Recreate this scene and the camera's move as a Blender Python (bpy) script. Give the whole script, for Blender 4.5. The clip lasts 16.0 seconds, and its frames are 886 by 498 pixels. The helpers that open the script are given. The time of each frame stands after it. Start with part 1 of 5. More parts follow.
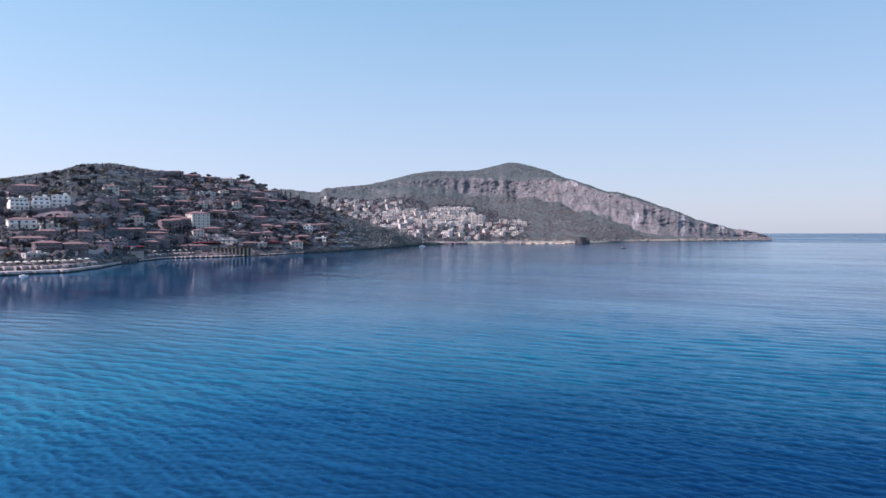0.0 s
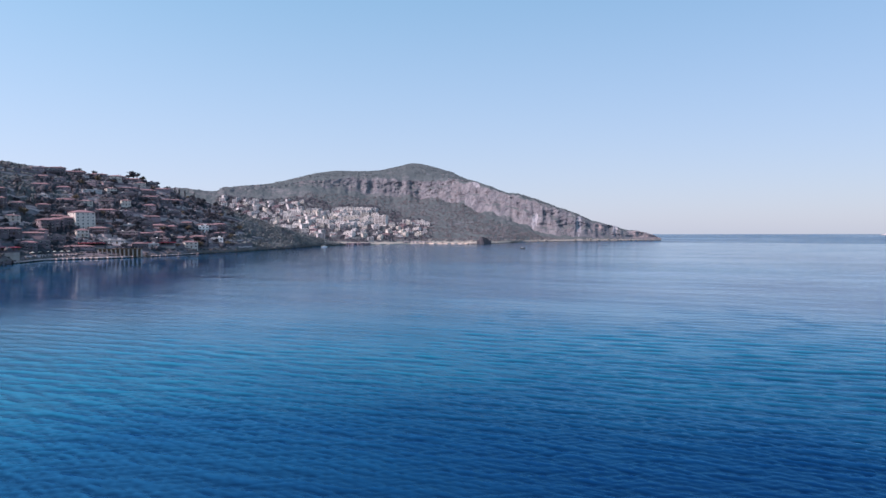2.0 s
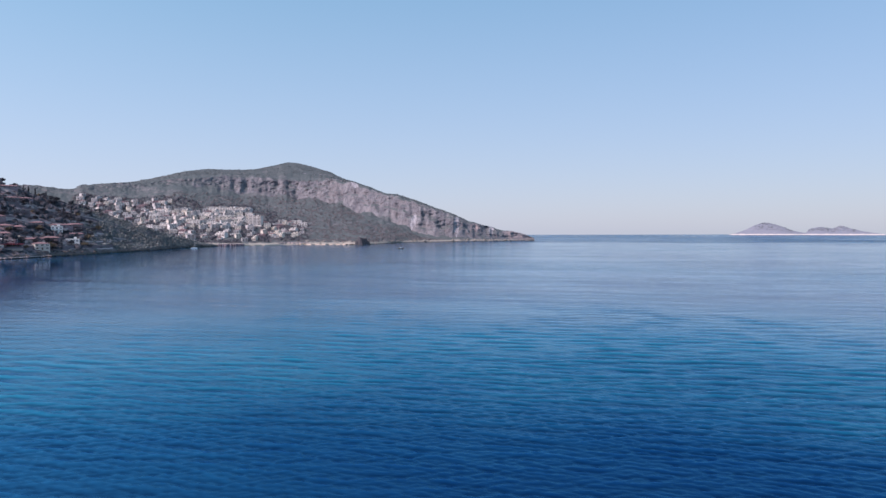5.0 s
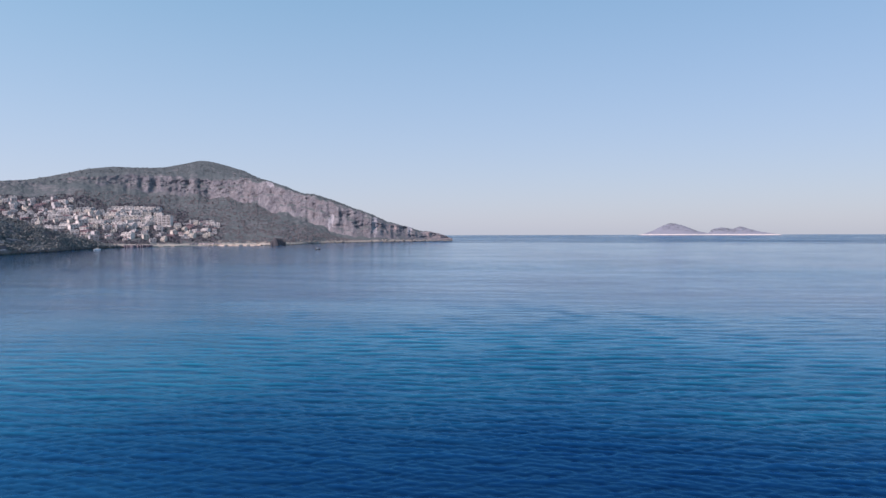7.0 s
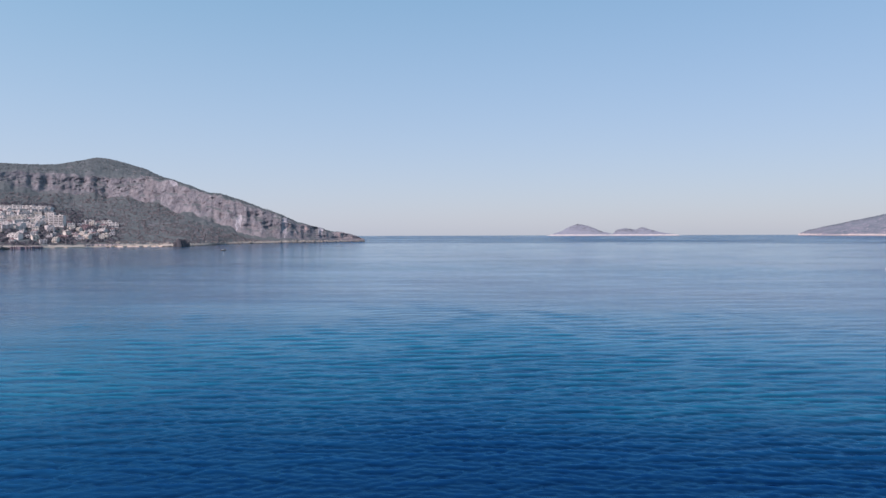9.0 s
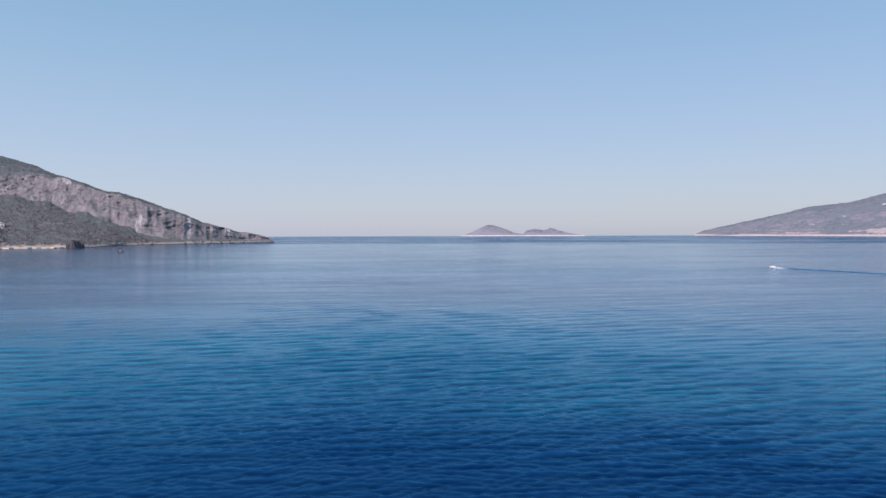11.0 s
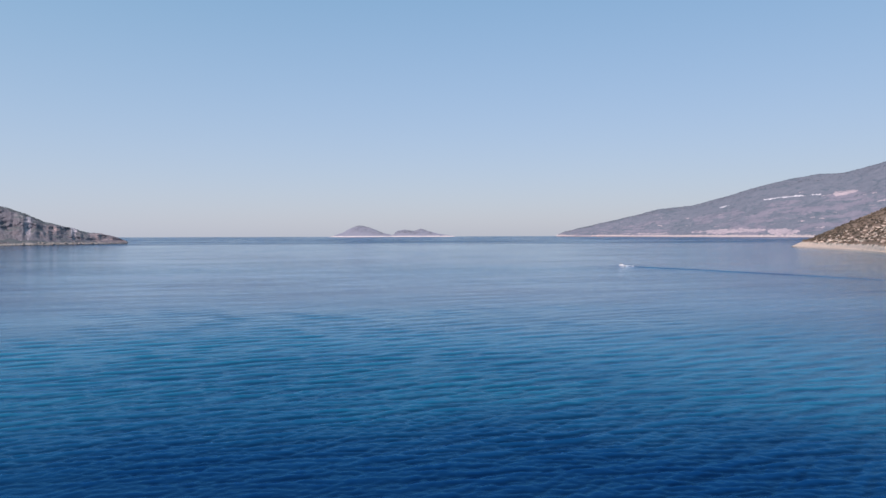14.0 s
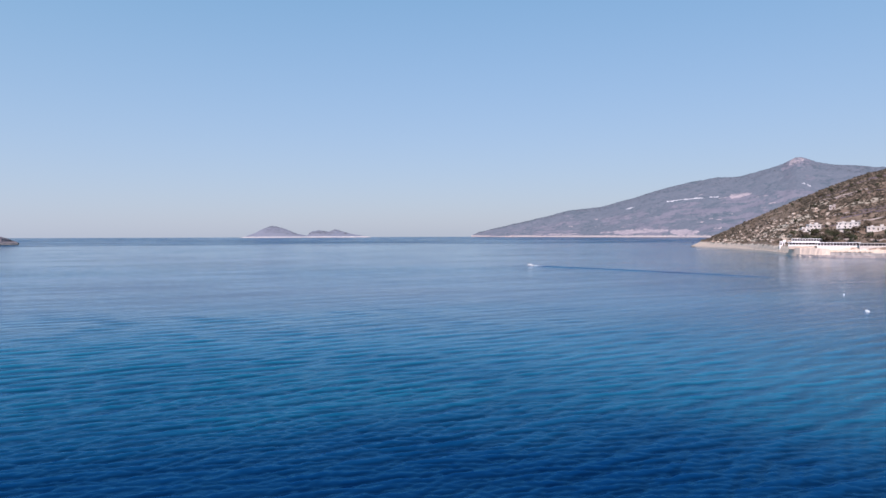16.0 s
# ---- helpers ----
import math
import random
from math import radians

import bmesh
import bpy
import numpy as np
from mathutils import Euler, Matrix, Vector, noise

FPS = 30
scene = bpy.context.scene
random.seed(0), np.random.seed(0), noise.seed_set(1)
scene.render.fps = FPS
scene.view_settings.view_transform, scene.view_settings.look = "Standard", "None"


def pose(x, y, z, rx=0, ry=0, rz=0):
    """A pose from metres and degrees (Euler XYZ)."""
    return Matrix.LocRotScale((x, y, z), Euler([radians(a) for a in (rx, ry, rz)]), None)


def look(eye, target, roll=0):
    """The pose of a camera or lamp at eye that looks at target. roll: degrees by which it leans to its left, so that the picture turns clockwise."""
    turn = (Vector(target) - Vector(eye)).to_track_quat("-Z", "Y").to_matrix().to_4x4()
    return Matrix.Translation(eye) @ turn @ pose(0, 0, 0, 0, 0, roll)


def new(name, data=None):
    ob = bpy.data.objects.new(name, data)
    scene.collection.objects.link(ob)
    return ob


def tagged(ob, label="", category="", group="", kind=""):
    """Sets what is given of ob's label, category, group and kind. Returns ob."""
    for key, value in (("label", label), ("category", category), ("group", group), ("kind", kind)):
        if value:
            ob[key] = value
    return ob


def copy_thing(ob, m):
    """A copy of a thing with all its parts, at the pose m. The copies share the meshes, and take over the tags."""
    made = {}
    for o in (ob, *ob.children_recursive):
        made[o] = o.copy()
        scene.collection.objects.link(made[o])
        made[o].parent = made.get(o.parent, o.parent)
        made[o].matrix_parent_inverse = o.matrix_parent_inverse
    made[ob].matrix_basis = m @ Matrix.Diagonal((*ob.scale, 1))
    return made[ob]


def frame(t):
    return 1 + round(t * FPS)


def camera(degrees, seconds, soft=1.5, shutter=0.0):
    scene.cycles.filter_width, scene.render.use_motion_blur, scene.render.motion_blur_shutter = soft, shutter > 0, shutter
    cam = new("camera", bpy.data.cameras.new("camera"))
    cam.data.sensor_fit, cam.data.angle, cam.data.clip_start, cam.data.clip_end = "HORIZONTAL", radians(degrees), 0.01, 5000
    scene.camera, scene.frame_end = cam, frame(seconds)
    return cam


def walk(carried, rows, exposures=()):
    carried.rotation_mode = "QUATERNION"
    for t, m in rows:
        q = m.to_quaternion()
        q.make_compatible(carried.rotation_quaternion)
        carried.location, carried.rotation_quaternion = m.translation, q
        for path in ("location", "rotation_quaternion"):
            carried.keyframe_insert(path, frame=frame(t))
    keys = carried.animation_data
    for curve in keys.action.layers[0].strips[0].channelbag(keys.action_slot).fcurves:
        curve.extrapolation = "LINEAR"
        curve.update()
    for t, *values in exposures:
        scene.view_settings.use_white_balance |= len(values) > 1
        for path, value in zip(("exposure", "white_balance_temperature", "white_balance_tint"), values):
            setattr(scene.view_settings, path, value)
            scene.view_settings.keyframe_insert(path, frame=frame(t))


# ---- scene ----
# camera and its way: a drone that hangs over the bay and turns slowly to the right
cam = camera(64.39, 16.0)
PATH = [
    (0, pose(0.00, 0.00, 24.00, 88.496, 0.083, -0.000)),
    (0.5, pose(0.29, 0.52, 23.91, 88.497, 0.103, -3.225)),
    (1, pose(0.61, 1.00, 23.82, 88.498, 0.099, -4.721)),
    (1.5, pose(0.95, 1.46, 23.73, 88.524, 0.067, -6.225)),
    (2, pose(1.31, 1.89, 23.64, 88.535, 0.037, -7.818)),
    (2.5, pose(1.70, 2.29, 23.55, 88.547, 0.059, -9.413)),
    (3, pose(2.12, 2.66, 23.47, 88.550, 0.067, -11.024)),
    (3.5, pose(2.56, 3.01, 23.38, 88.554, 0.077, -12.674)),
    (4, pose(3.02, 3.32, 23.30, 88.559, 0.092, -14.322)),
    (6.5, pose(5.73, 4.46, 22.89, 88.627, 0.114, -22.474)),
    (7, pose(6.35, 4.61, 22.81, 88.621, 0.137, -24.145)),
    (7.5, pose(6.99, 4.72, 22.73, 88.624, 0.132, -25.865)),
    (8, pose(7.65, 4.80, 22.65, 88.627, 0.199, -27.598)),
    (8.5, pose(8.34, 4.86, 22.58, 88.639, 0.180, -29.380)),
    (9, pose(9.06, 4.88, 22.50, 88.657, 0.154, -31.218)),
    (11.5, pose(13.02, 4.59, 22.14, 88.701, 0.175, -40.075)),
    (12, pose(13.89, 4.44, 22.07, 88.701, 0.167, -41.881)),
    (12.5, pose(14.78, 4.27, 22.00, 88.696, 0.161, -43.641)),
    (13, pose(15.69, 4.06, 21.93, 88.705, 0.163, -45.339)),
    (13.5, pose(16.64, 3.83, 21.86, 88.710, 0.191, -47.040)),
    (14, pose(17.60, 3.57, 21.80, 88.732, 0.168, -48.759)),
    (14.5, pose(18.60, 3.28, 21.73, 88.738, 0.184, -50.520)),
    (15, pose(19.61, 2.96, 21.67, 88.745, 0.214, -52.217)),
    (15.5, pose(20.66, 2.62, 21.60, 88.763, 0.206, -53.919)),
    (16, pose(21.72, 2.24, 21.54, 88.760, 0.187, -55.584)),
]
walk(cam, PATH, [(0, 0.5, 6450, 33), (4, 0.42, 6450, 33), (7, 0.33, 6580, 33), (9.5, 0.31, 6600, 31), (14.8, 0.25, 6600, 31), (16, 0.26, 6250, 30)])

# ---- world, sun, exposure ----
SUN_BEARING, SUN_HEIGHT = -110.0, 40.0  # degrees clockwise from +y, above the horizon
world = bpy.data.worlds.new("world")
scene.world = world
world.use_nodes = True
wt = world.node_tree
sky = wt.nodes.new("ShaderNodeTexSky")
sky.sky_type = 'NISHITA'
sky.sun_disc = False
sky.sun_elevation = radians(SUN_HEIGHT)
sky.sun_rotation = radians(SUN_BEARING)
sky.altitude = 0
sky.air_density, sky.dust_density, sky.ozone_density = 1.0, 0.4, 1.5
tint = wt.nodes.new("ShaderNodeMix")
tint.data_type, tint.blend_type = 'RGBA', 'MULTIPLY'
tint.inputs[0].default_value = 1.0
tint.inputs[7].default_value = (1.06, 1.07, 1.1, 1)
wt.links.new(sky.outputs[0], tint.inputs[6])
# thin even haze in the air takes most of the sky's contrast
haze = wt.nodes.new("ShaderNodeMix")
haze.data_type = 'RGBA'
wt.links.new(tint.outputs[2], haze.inputs[6])
# the haze is greyer low over the sea, bluer higher up
aim, axes, layer, air = (wt.nodes.new(k) for k in ("ShaderNodeTexCoord", "ShaderNodeSeparateXYZ", "ShaderNodeMapRange", "ShaderNodeMix"))
air.data_type = 'RGBA'
layer.inputs["From Max"].default_value = 0.36
air.inputs[6].default_value = (3.24, 4.46, 5.2, 1)
air.inputs[7].default_value = (1.27, 3.93, 4.8, 1)
wt.links.new(aim.outputs["Generated"], axes.inputs[0])
wt.links.new(axes.outputs[2], layer.inputs["Value"])
wt.links.new(layer.outputs[0], air.inputs[0])
depth = wt.nodes.new("ShaderNodeMapRange")
depth.inputs["From Max"].default_value = 0.3
depth.inputs["To Min"].default_value, depth.inputs["To Max"].default_value = 0.82, 0.56
wt.links.new(axes.outputs[2], depth.inputs["Value"])
wt.links.new(depth.outputs[0], haze.inputs[0])
# and it glows towards the sun's side
glow, side, lit = (wt.nodes.new("ShaderNodeVectorMath") for k in range(3))
glow.operation, side.operation, lit.operation = 'DOT_PRODUCT', 'MULTIPLY_ADD', 'MULTIPLY'
_b, _e = radians(SUN_BEARING), radians(SUN_HEIGHT)
glow.inputs[1].default_value = (math.sin(_b) * math.cos(_e), math.cos(_b) * math.cos(_e), math.sin(_e))
side.inputs[1].default_value, side.inputs[2].default_value = (0.5, 0.41, 0.39), (1.12, 1.06, 1.045)
wt.links.new(aim.outputs["Generated"], glow.inputs[0])
wt.links.new(glow.outputs["Value"], side.inputs[0])
wt.links.new(air.outputs[2], lit.inputs[0])
wt.links.new(side.outputs[0], lit.inputs[1])
wt.links.new(lit.outputs[0], haze.inputs[7])
wt.links.new(haze.outputs[2], wt.nodes["Background"].inputs[0])
wt.nodes["Background"].inputs[1].default_value = 0.11
sun = new("sun", bpy.data.lights.new("sun", 'SUN'))
sun.data.energy, sun.data.angle, sun.data.color = 4.0, radians(0.5), (1.0, 0.93, 0.82)
sun.matrix_world = look((0, 0, 300), (-math.sin(_b) * math.cos(_e), -math.cos(_b) * math.cos(_e), 300 - math.sin(_e)))


# ---- materials ----
class Nodes:
    """A small writer of node trees."""

    def __init__(self, name):
        self.mat = bpy.data.materials.new(name)
        self.mat.use_nodes = True
        self.tree = self.mat.node_tree
        self.bsdf = self.tree.nodes["Principled BSDF"]

    def put(self, node, key, value):
        if value is None:
            return
        if isinstance(value, bpy.types.NodeSocket):
            self.tree.links.new(value, node.inputs[key])
        else:
            if isinstance(value, tuple) and len(value) == 3 and node.inputs[key].type == 'RGBA':
                value = (*value, 1)
            node.inputs[key].default_value = value

    def place(self, scale=(1, 1, 1), turn=0.0):
        g = self.tree.nodes.new("ShaderNodeNewGeometry")
        m = self.tree.nodes.new("ShaderNodeMapping")
        m.inputs["Scale"].default_value = scale
        m.inputs["Rotation"].default_value = (0, 0, radians(turn))
        self.tree.links.new(g.outputs["Position"], m.inputs["Vector"])
        return m.outputs[0]

    def drawn(self, long, turn):
        """World places for a texture drawn out along a line that lies turn degrees from +x."""
        g = self.tree.nodes.new("ShaderNodeNewGeometry")
        m = self.tree.nodes.new("ShaderNodeMapping")
        m.vector_type = 'TEXTURE'
        m.inputs["Scale"].default_value = (long, 1, 1)
        m.inputs["Rotation"].default_value = (0, 0, radians(turn))
        self.tree.links.new(g.outputs["Position"], m.inputs["Vector"])
        return m.outputs[0]

    def local(self, scale=(1, 1, 1)):
        g = self.tree.nodes.new("ShaderNodeTexCoord")
        m = self.tree.nodes.new("ShaderNodeMapping")
        m.inputs["Scale"].default_value = scale
        self.tree.links.new(g.outputs["Object"], m.inputs["Vector"])
        return m.outputs[0]

    def noise(self, vector, scale, detail=4.0, rough=0.55, distort=0.0):
        n = self.tree.nodes.new("ShaderNodeTexNoise")
        self.put(n, "Vector", vector)
        for k, v in (("Scale", scale), ("Detail", detail), ("Roughness", rough), ("Distortion", distort)):
            self.put(n, k, v)
        return n.outputs["Fac"]

    def cells(self, vector, scale):
        n = self.tree.nodes.new("ShaderNodeTexVoronoi")
        self.put(n, "Vector", vector)
        self.put(n, "Scale", scale)
        return n.outputs["Distance"]

    def span(self, value, a, b, c=0.0, d=1.0):
        n = self.tree.nodes.new("ShaderNodeMapRange")
        for k, v in zip(("Value", "From Min", "From Max", "To Min", "To Max"), (value, a, b, c, d)):
            self.put(n, k, v)
        return n.outputs[0]

    def math(self, op, a, b=None):
        n = self.tree.nodes.new("ShaderNodeMath")
        n.operation = op
        self.put(n, 0, a)
        self.put(n, 1, b)
        return n.outputs[0]

    def mix(self, fac, a, b, mode='MIX'):
        n = self.tree.nodes.new("ShaderNodeMix")
        n.data_type, n.blend_type = 'RGBA', mode
        self.put(n, 0, fac)
        self.put(n, 6, a)
        self.put(n, 7, b)
        return n.outputs[2]

    def up(self):
        g = self.tree.nodes.new("ShaderNodeNewGeometry")
        s = self.tree.nodes.new("ShaderNodeSeparateXYZ")
        self.tree.links.new(g.outputs["Normal"], s.inputs[0])
        return s.outputs[2]

    def height(self):
        g = self.tree.nodes.new("ShaderNodeNewGeometry")
        s = self.tree.nodes.new("ShaderNodeSeparateXYZ")
        self.tree.links.new(g.outputs["Position"], s.inputs[0])
        return s.outputs[2]

    def chance(self, island=False):
        if island:
            return self.tree.nodes.new("ShaderNodeNewGeometry").outputs["Random Per Island"]
        return self.tree.nodes.new("ShaderNodeObjectInfo").outputs["Random"]

    def bump(self, height, strength, distance, normal=None):
        n = self.tree.nodes.new("ShaderNodeBump")
        self.put(n, "Height", height)
        self.put(n, "Strength", strength)
        self.put(n, "Distance", distance)
        self.put(n, "Normal", normal)
        return n.outputs[0]

    def done(self, color, rough=0.9, normal=None, spec=0.3, metal=0.0, ior=None):
        self.put(self.bsdf, "Base Color", color)
        self.put(self.bsdf, "Roughness", rough)
        self.put(self.bsdf, "Normal", normal)
        self.put(self.bsdf, "Specular IOR Level", spec)
        self.put(self.bsdf, "Metallic", metal)
        self.put(self.bsdf, "IOR", ior)
        return self.mat


def water_material():
    n = Nodes("sea_water")
    # seabed and depth: uneven patches of teal in deep blue; bright sky reflected towards the hillside is painted in
    patch = n.noise(n.place(), 0.006, 3, 0.6)
    patch2 = n.noise(n.drawn(2.4, -25), 0.03, 3, 0.6)
    mixed = n.math('ADD', n.math('MULTIPLY', patch, 0.6), n.math('MULTIPLY', patch2, 0.4))
    color = n.mix(n.span(mixed, 0.4, 0.6), (0.0, 0.02, 0.082), (0.0, 0.078, 0.16))
    s = n.tree.nodes.new("ShaderNodeSeparateXYZ")
    n.tree.links.new(n.place(), s.inputs[0])
    sky_side = n.math('ADD', s.outputs[0], n.math('MULTIPLY', n.math('SUBTRACT', n.noise(n.place(), 0.015, 4, 0.6), 0.5), 90.0))
    color = n.mix(n.math('MULTIPLY', n.span(sky_side, 50.0, -70.0), n.span(s.outputs[1], 270.0, 150.0)), color, (0.008, 0.078, 0.15))
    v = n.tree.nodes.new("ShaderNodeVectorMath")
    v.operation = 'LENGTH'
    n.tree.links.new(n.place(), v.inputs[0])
    # teal ring round a dark middle: the water's view-angle brightness, painted into the colour by distance
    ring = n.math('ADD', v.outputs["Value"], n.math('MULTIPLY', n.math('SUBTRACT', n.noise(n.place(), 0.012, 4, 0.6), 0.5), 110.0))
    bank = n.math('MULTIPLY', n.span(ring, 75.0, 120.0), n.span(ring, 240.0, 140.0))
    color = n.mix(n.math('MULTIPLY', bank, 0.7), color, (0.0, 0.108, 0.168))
    color = n.mix(n.math('MULTIPLY', n.span(ring, 150.0, 70.0), n.span(sky_side, -60.0, 30.0)), color, (0.0, 0.016, 0.06))
    # fine chop and ripples on the waves, with calm slicks between ruffled streaks; longer waves further out
    far_out = n.span(v.outputs["Value"], 150.0, 420.0)
    calm = n.span(n.noise(n.drawn(3.0, -31), 0.014, 4, 0.6), 0.36, 0.6, 0.4, 1.0)
    swell = n.noise(n.drawn(5.0, -31), 0.13, 4, 0.6, 0.3)
    chop = n.noise(n.drawn(2.8, -33), 1.0, 4, 0.6, 0.3)
    ripple = n.noise(n.drawn(2.2, -28), 2.8, 3, 0.6)
    h = n.math('ADD', n.math('MULTIPLY', swell, n.span(far_out, 0.0, 1.0, 0.15, 1.6)), n.math('MULTIPLY', chop, n.span(far_out, 0.0, 1.0, 0.13, 0.3)))
    h = n.math('ADD', h, n.math('MULTIPLY', ripple, 0.05))
    # light through thin crests and dark troughs, painted into the colour by height and chop
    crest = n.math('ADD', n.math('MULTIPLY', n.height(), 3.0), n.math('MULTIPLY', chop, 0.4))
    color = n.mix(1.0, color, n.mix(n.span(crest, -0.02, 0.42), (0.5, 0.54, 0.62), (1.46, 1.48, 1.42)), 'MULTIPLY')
    # the open sea beyond the bay's mouth is ruffled by the wind
    edge = n.math('ADD', v.outputs["Value"], n.math('MULTIPLY', n.math('SUBTRACT', n.noise(n.drawn(3.0, -36), 0.006, 5, 0.65), 0.5), 900.0))
    open_sea = n.math('MULTIPLY', n.span(edge, 1380.0, 1760.0), n.span(n.noise(n.drawn(5.0, -36), 0.008, 4, 0.6), 0.44, 0.52, 0.25, 1.0))
    # long bands of ruffled and of slick water lie across the bay
    slick = n.span(n.noise(n.drawn(9.0, -32), 0.1, 5, 0.65), 0.4, 0.58, 0.91, 1.05)
    # the waves lose height towards the sheltered shores
    lee = n.math('MULTIPLY', calm, n.math('ADD', n.span(v.outputs["Value"], 130.0, 620.0, 1.0, 0.5), n.math('MULTIPLY', open_sea, 1.5)))
    lee = n.math('MULTIPLY', lee, n.math('SUBTRACT', 1.0, n.math('MULTIPLY', n.span(s.outputs[0], 10.0, -110.0, 0.0, 0.85), n.span(v.outputs["Value"], 180.0, 290.0))))
    cove = n.math('MULTIPLY', n.span(s.outputs[0], 210.0, 380.0), n.span(s.outputs[1], 240.0, 110.0))
    lee = n.math('MULTIPLY', lee, n.math('SUBTRACT', 1.0, n.math('MULTIPLY', cove, 0.4)))
    normal = n.bump(n.math('MULTIPLY', h, lee), 1.0, 0.85)
    # blue body under a mirror that strengthens towards grazing views
    t = n.tree
    body, mirror, both, fresnel = (t.nodes.new(k) for k in ("ShaderNodeBsdfDiffuse", "ShaderNodeBsdfGlossy", "ShaderNodeMixShader", "ShaderNodeFresnel"))
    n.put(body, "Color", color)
    # the sky's reflection is tinted deep blue near the middle, by distance
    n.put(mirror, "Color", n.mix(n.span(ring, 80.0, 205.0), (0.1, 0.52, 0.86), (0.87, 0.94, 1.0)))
    shelter = n.math('MAXIMUM', n.span(s.outputs[0], 30.0, -100.0, 0.0, 0.11), n.math('MULTIPLY', cove, 0.04))
    n.put(mirror, "Roughness", n.math('SUBTRACT', n.math('ADD', n.span(v.outputs["Value"], 60.0, 200.0, 0.02, 0.15), n.span(v.outputs["Value"], 330.0, 560.0, 0.0, -0.05)), n.math('MULTIPLY', shelter, n.span(v.outputs["Value"], 200.0, 300.0))))
    n.put(fresnel, "IOR", 1.33)
    for node in (mirror, fresnel):
        n.put(node, "Normal", normal)
    n.put(body, "Normal", normal)
    n.put(both, 0, n.math('MULTIPLY', n.math('POWER', fresnel.outputs[0], 1.05), n.math('MULTIPLY', n.span(open_sea, 0.0, 1.0, 1.0, 0.68), slick)))
    t.links.new(body.outputs[0], both.inputs[1])
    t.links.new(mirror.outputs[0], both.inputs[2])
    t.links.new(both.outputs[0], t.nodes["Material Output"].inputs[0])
    return n.mat


def land_material(name, dark, mid, dry, soil, rock, rock_dark, shore, cover, scrub_scale, steep=(0.62, 0.8), shore_top=3.0):
    """Scrub-covered limestone: dry grass and soil with dark bushes, bare rock where it is steep and along the water."""
    n = Nodes(name)
    p = n.place()
    broad = n.noise(p, 0.011, 4, 0.6)
    fine = n.noise(p, scrub_scale, 6, 0.65)
    dots = n.cells(p, scrub_scale * 1.4)
    ground = n.mix(n.span(n.noise(p, 0.05, 5, 0.6), 0.35, 0.65), dry, soil)
    veg = n.mix(n.span(n.noise(p, 0.07, 5, 0.65), 0.35, 0.65), dark, mid)
    mask = n.math('ADD', n.math('MULTIPLY', fine, 0.55), n.math('MULTIPLY', n.span(dots, 0.0, 0.9, 0.6, 0.1), 0.3))
    mask = n.math('ADD', mask, n.math('MULTIPLY', n.math('SUBTRACT', broad, 0.5), 0.5))
    color = n.mix(n.span(mask, 0.5 - cover, 0.58 - cover), ground, veg)
    streak = n.noise(n.place((1, 1, 0.22)), 0.06, 6, 0.65, 0.5)
    stone = n.mix(n.span(streak, 0.36, 0.64), rock_dark, rock)
    seams = n.noise(n.place((1, 1, 0.3)), 0.21, 5, 0.65, 0.6)
    stone = n.mix(n.span(seams, 0.36, 0.46, 0.75, 0.0), stone, tuple(0.55 * k for k in rock_dark))
    stone = n.mix(n.span(n.noise(p, 0.02, 3), 0.52, 0.7, 0.0, 0.3), stone, (0.22, 0.18, 0.175))
    steepness = n.math('ADD', n.up(), n.math('MULTIPLY', n.math('SUBTRACT', n.noise(p, 0.045, 5, 0.65), 0.5), 0.5))
    color = n.mix(n.span(steepness, steep[0], steep[1], 1.0, 0.0), color, stone)
    low = n.math('ADD', n.height(), n.math('MULTIPLY', n.math('SUBTRACT', n.noise(p, 0.09, 4), 0.5), shore_top * 1.8))
    # wet rock, and the shade of undercut edges painted dark above the water
    wet_shade = n.mix(n.span(n.height(), 0.4, 1.5), (0.035, 0.032, 0.03), shore)
    wet_shade = n.mix(n.span(n.noise(p, 0.3, 5), 0.3, 0.7, 0.3, 0.0), wet_shade, (0.16, 0.135, 0.115))
    color = n.mix(n.span(low, shore_top, shore_top + 0.8, 1.0, 0.0), color, wet_shade)
    normal = n.bump(n.math('ADD', fine, n.math('MULTIPLY', streak, 1.0)), 0.8, 3.0)
    return n.done(color, 0.95, normal, 0.15)


M = {}
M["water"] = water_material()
# the purple of shade and haze is mixed into the hillside's base colours
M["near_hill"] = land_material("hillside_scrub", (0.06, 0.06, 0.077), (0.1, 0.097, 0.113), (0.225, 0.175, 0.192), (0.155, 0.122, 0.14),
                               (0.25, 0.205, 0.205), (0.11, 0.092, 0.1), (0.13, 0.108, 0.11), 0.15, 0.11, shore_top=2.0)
# both mountains' bluish mauve is distance haze, put into their base colours
M["mountain"] = land_material("mountain_scrub", (0.074, 0.084, 0.091), (0.1, 0.112, 0.116), (0.155, 0.148, 0.156), (0.122, 0.121, 0.13),
                              (0.212, 0.2, 0.218), (0.104, 0.101, 0.12), (0.33, 0.29, 0.26), 0.24, 0.07, (0.62, 0.84), 4.0)
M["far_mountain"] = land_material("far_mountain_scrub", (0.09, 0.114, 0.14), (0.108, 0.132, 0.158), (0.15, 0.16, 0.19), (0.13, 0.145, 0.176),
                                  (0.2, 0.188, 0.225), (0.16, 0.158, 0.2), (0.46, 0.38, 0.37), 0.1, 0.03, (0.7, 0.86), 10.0)
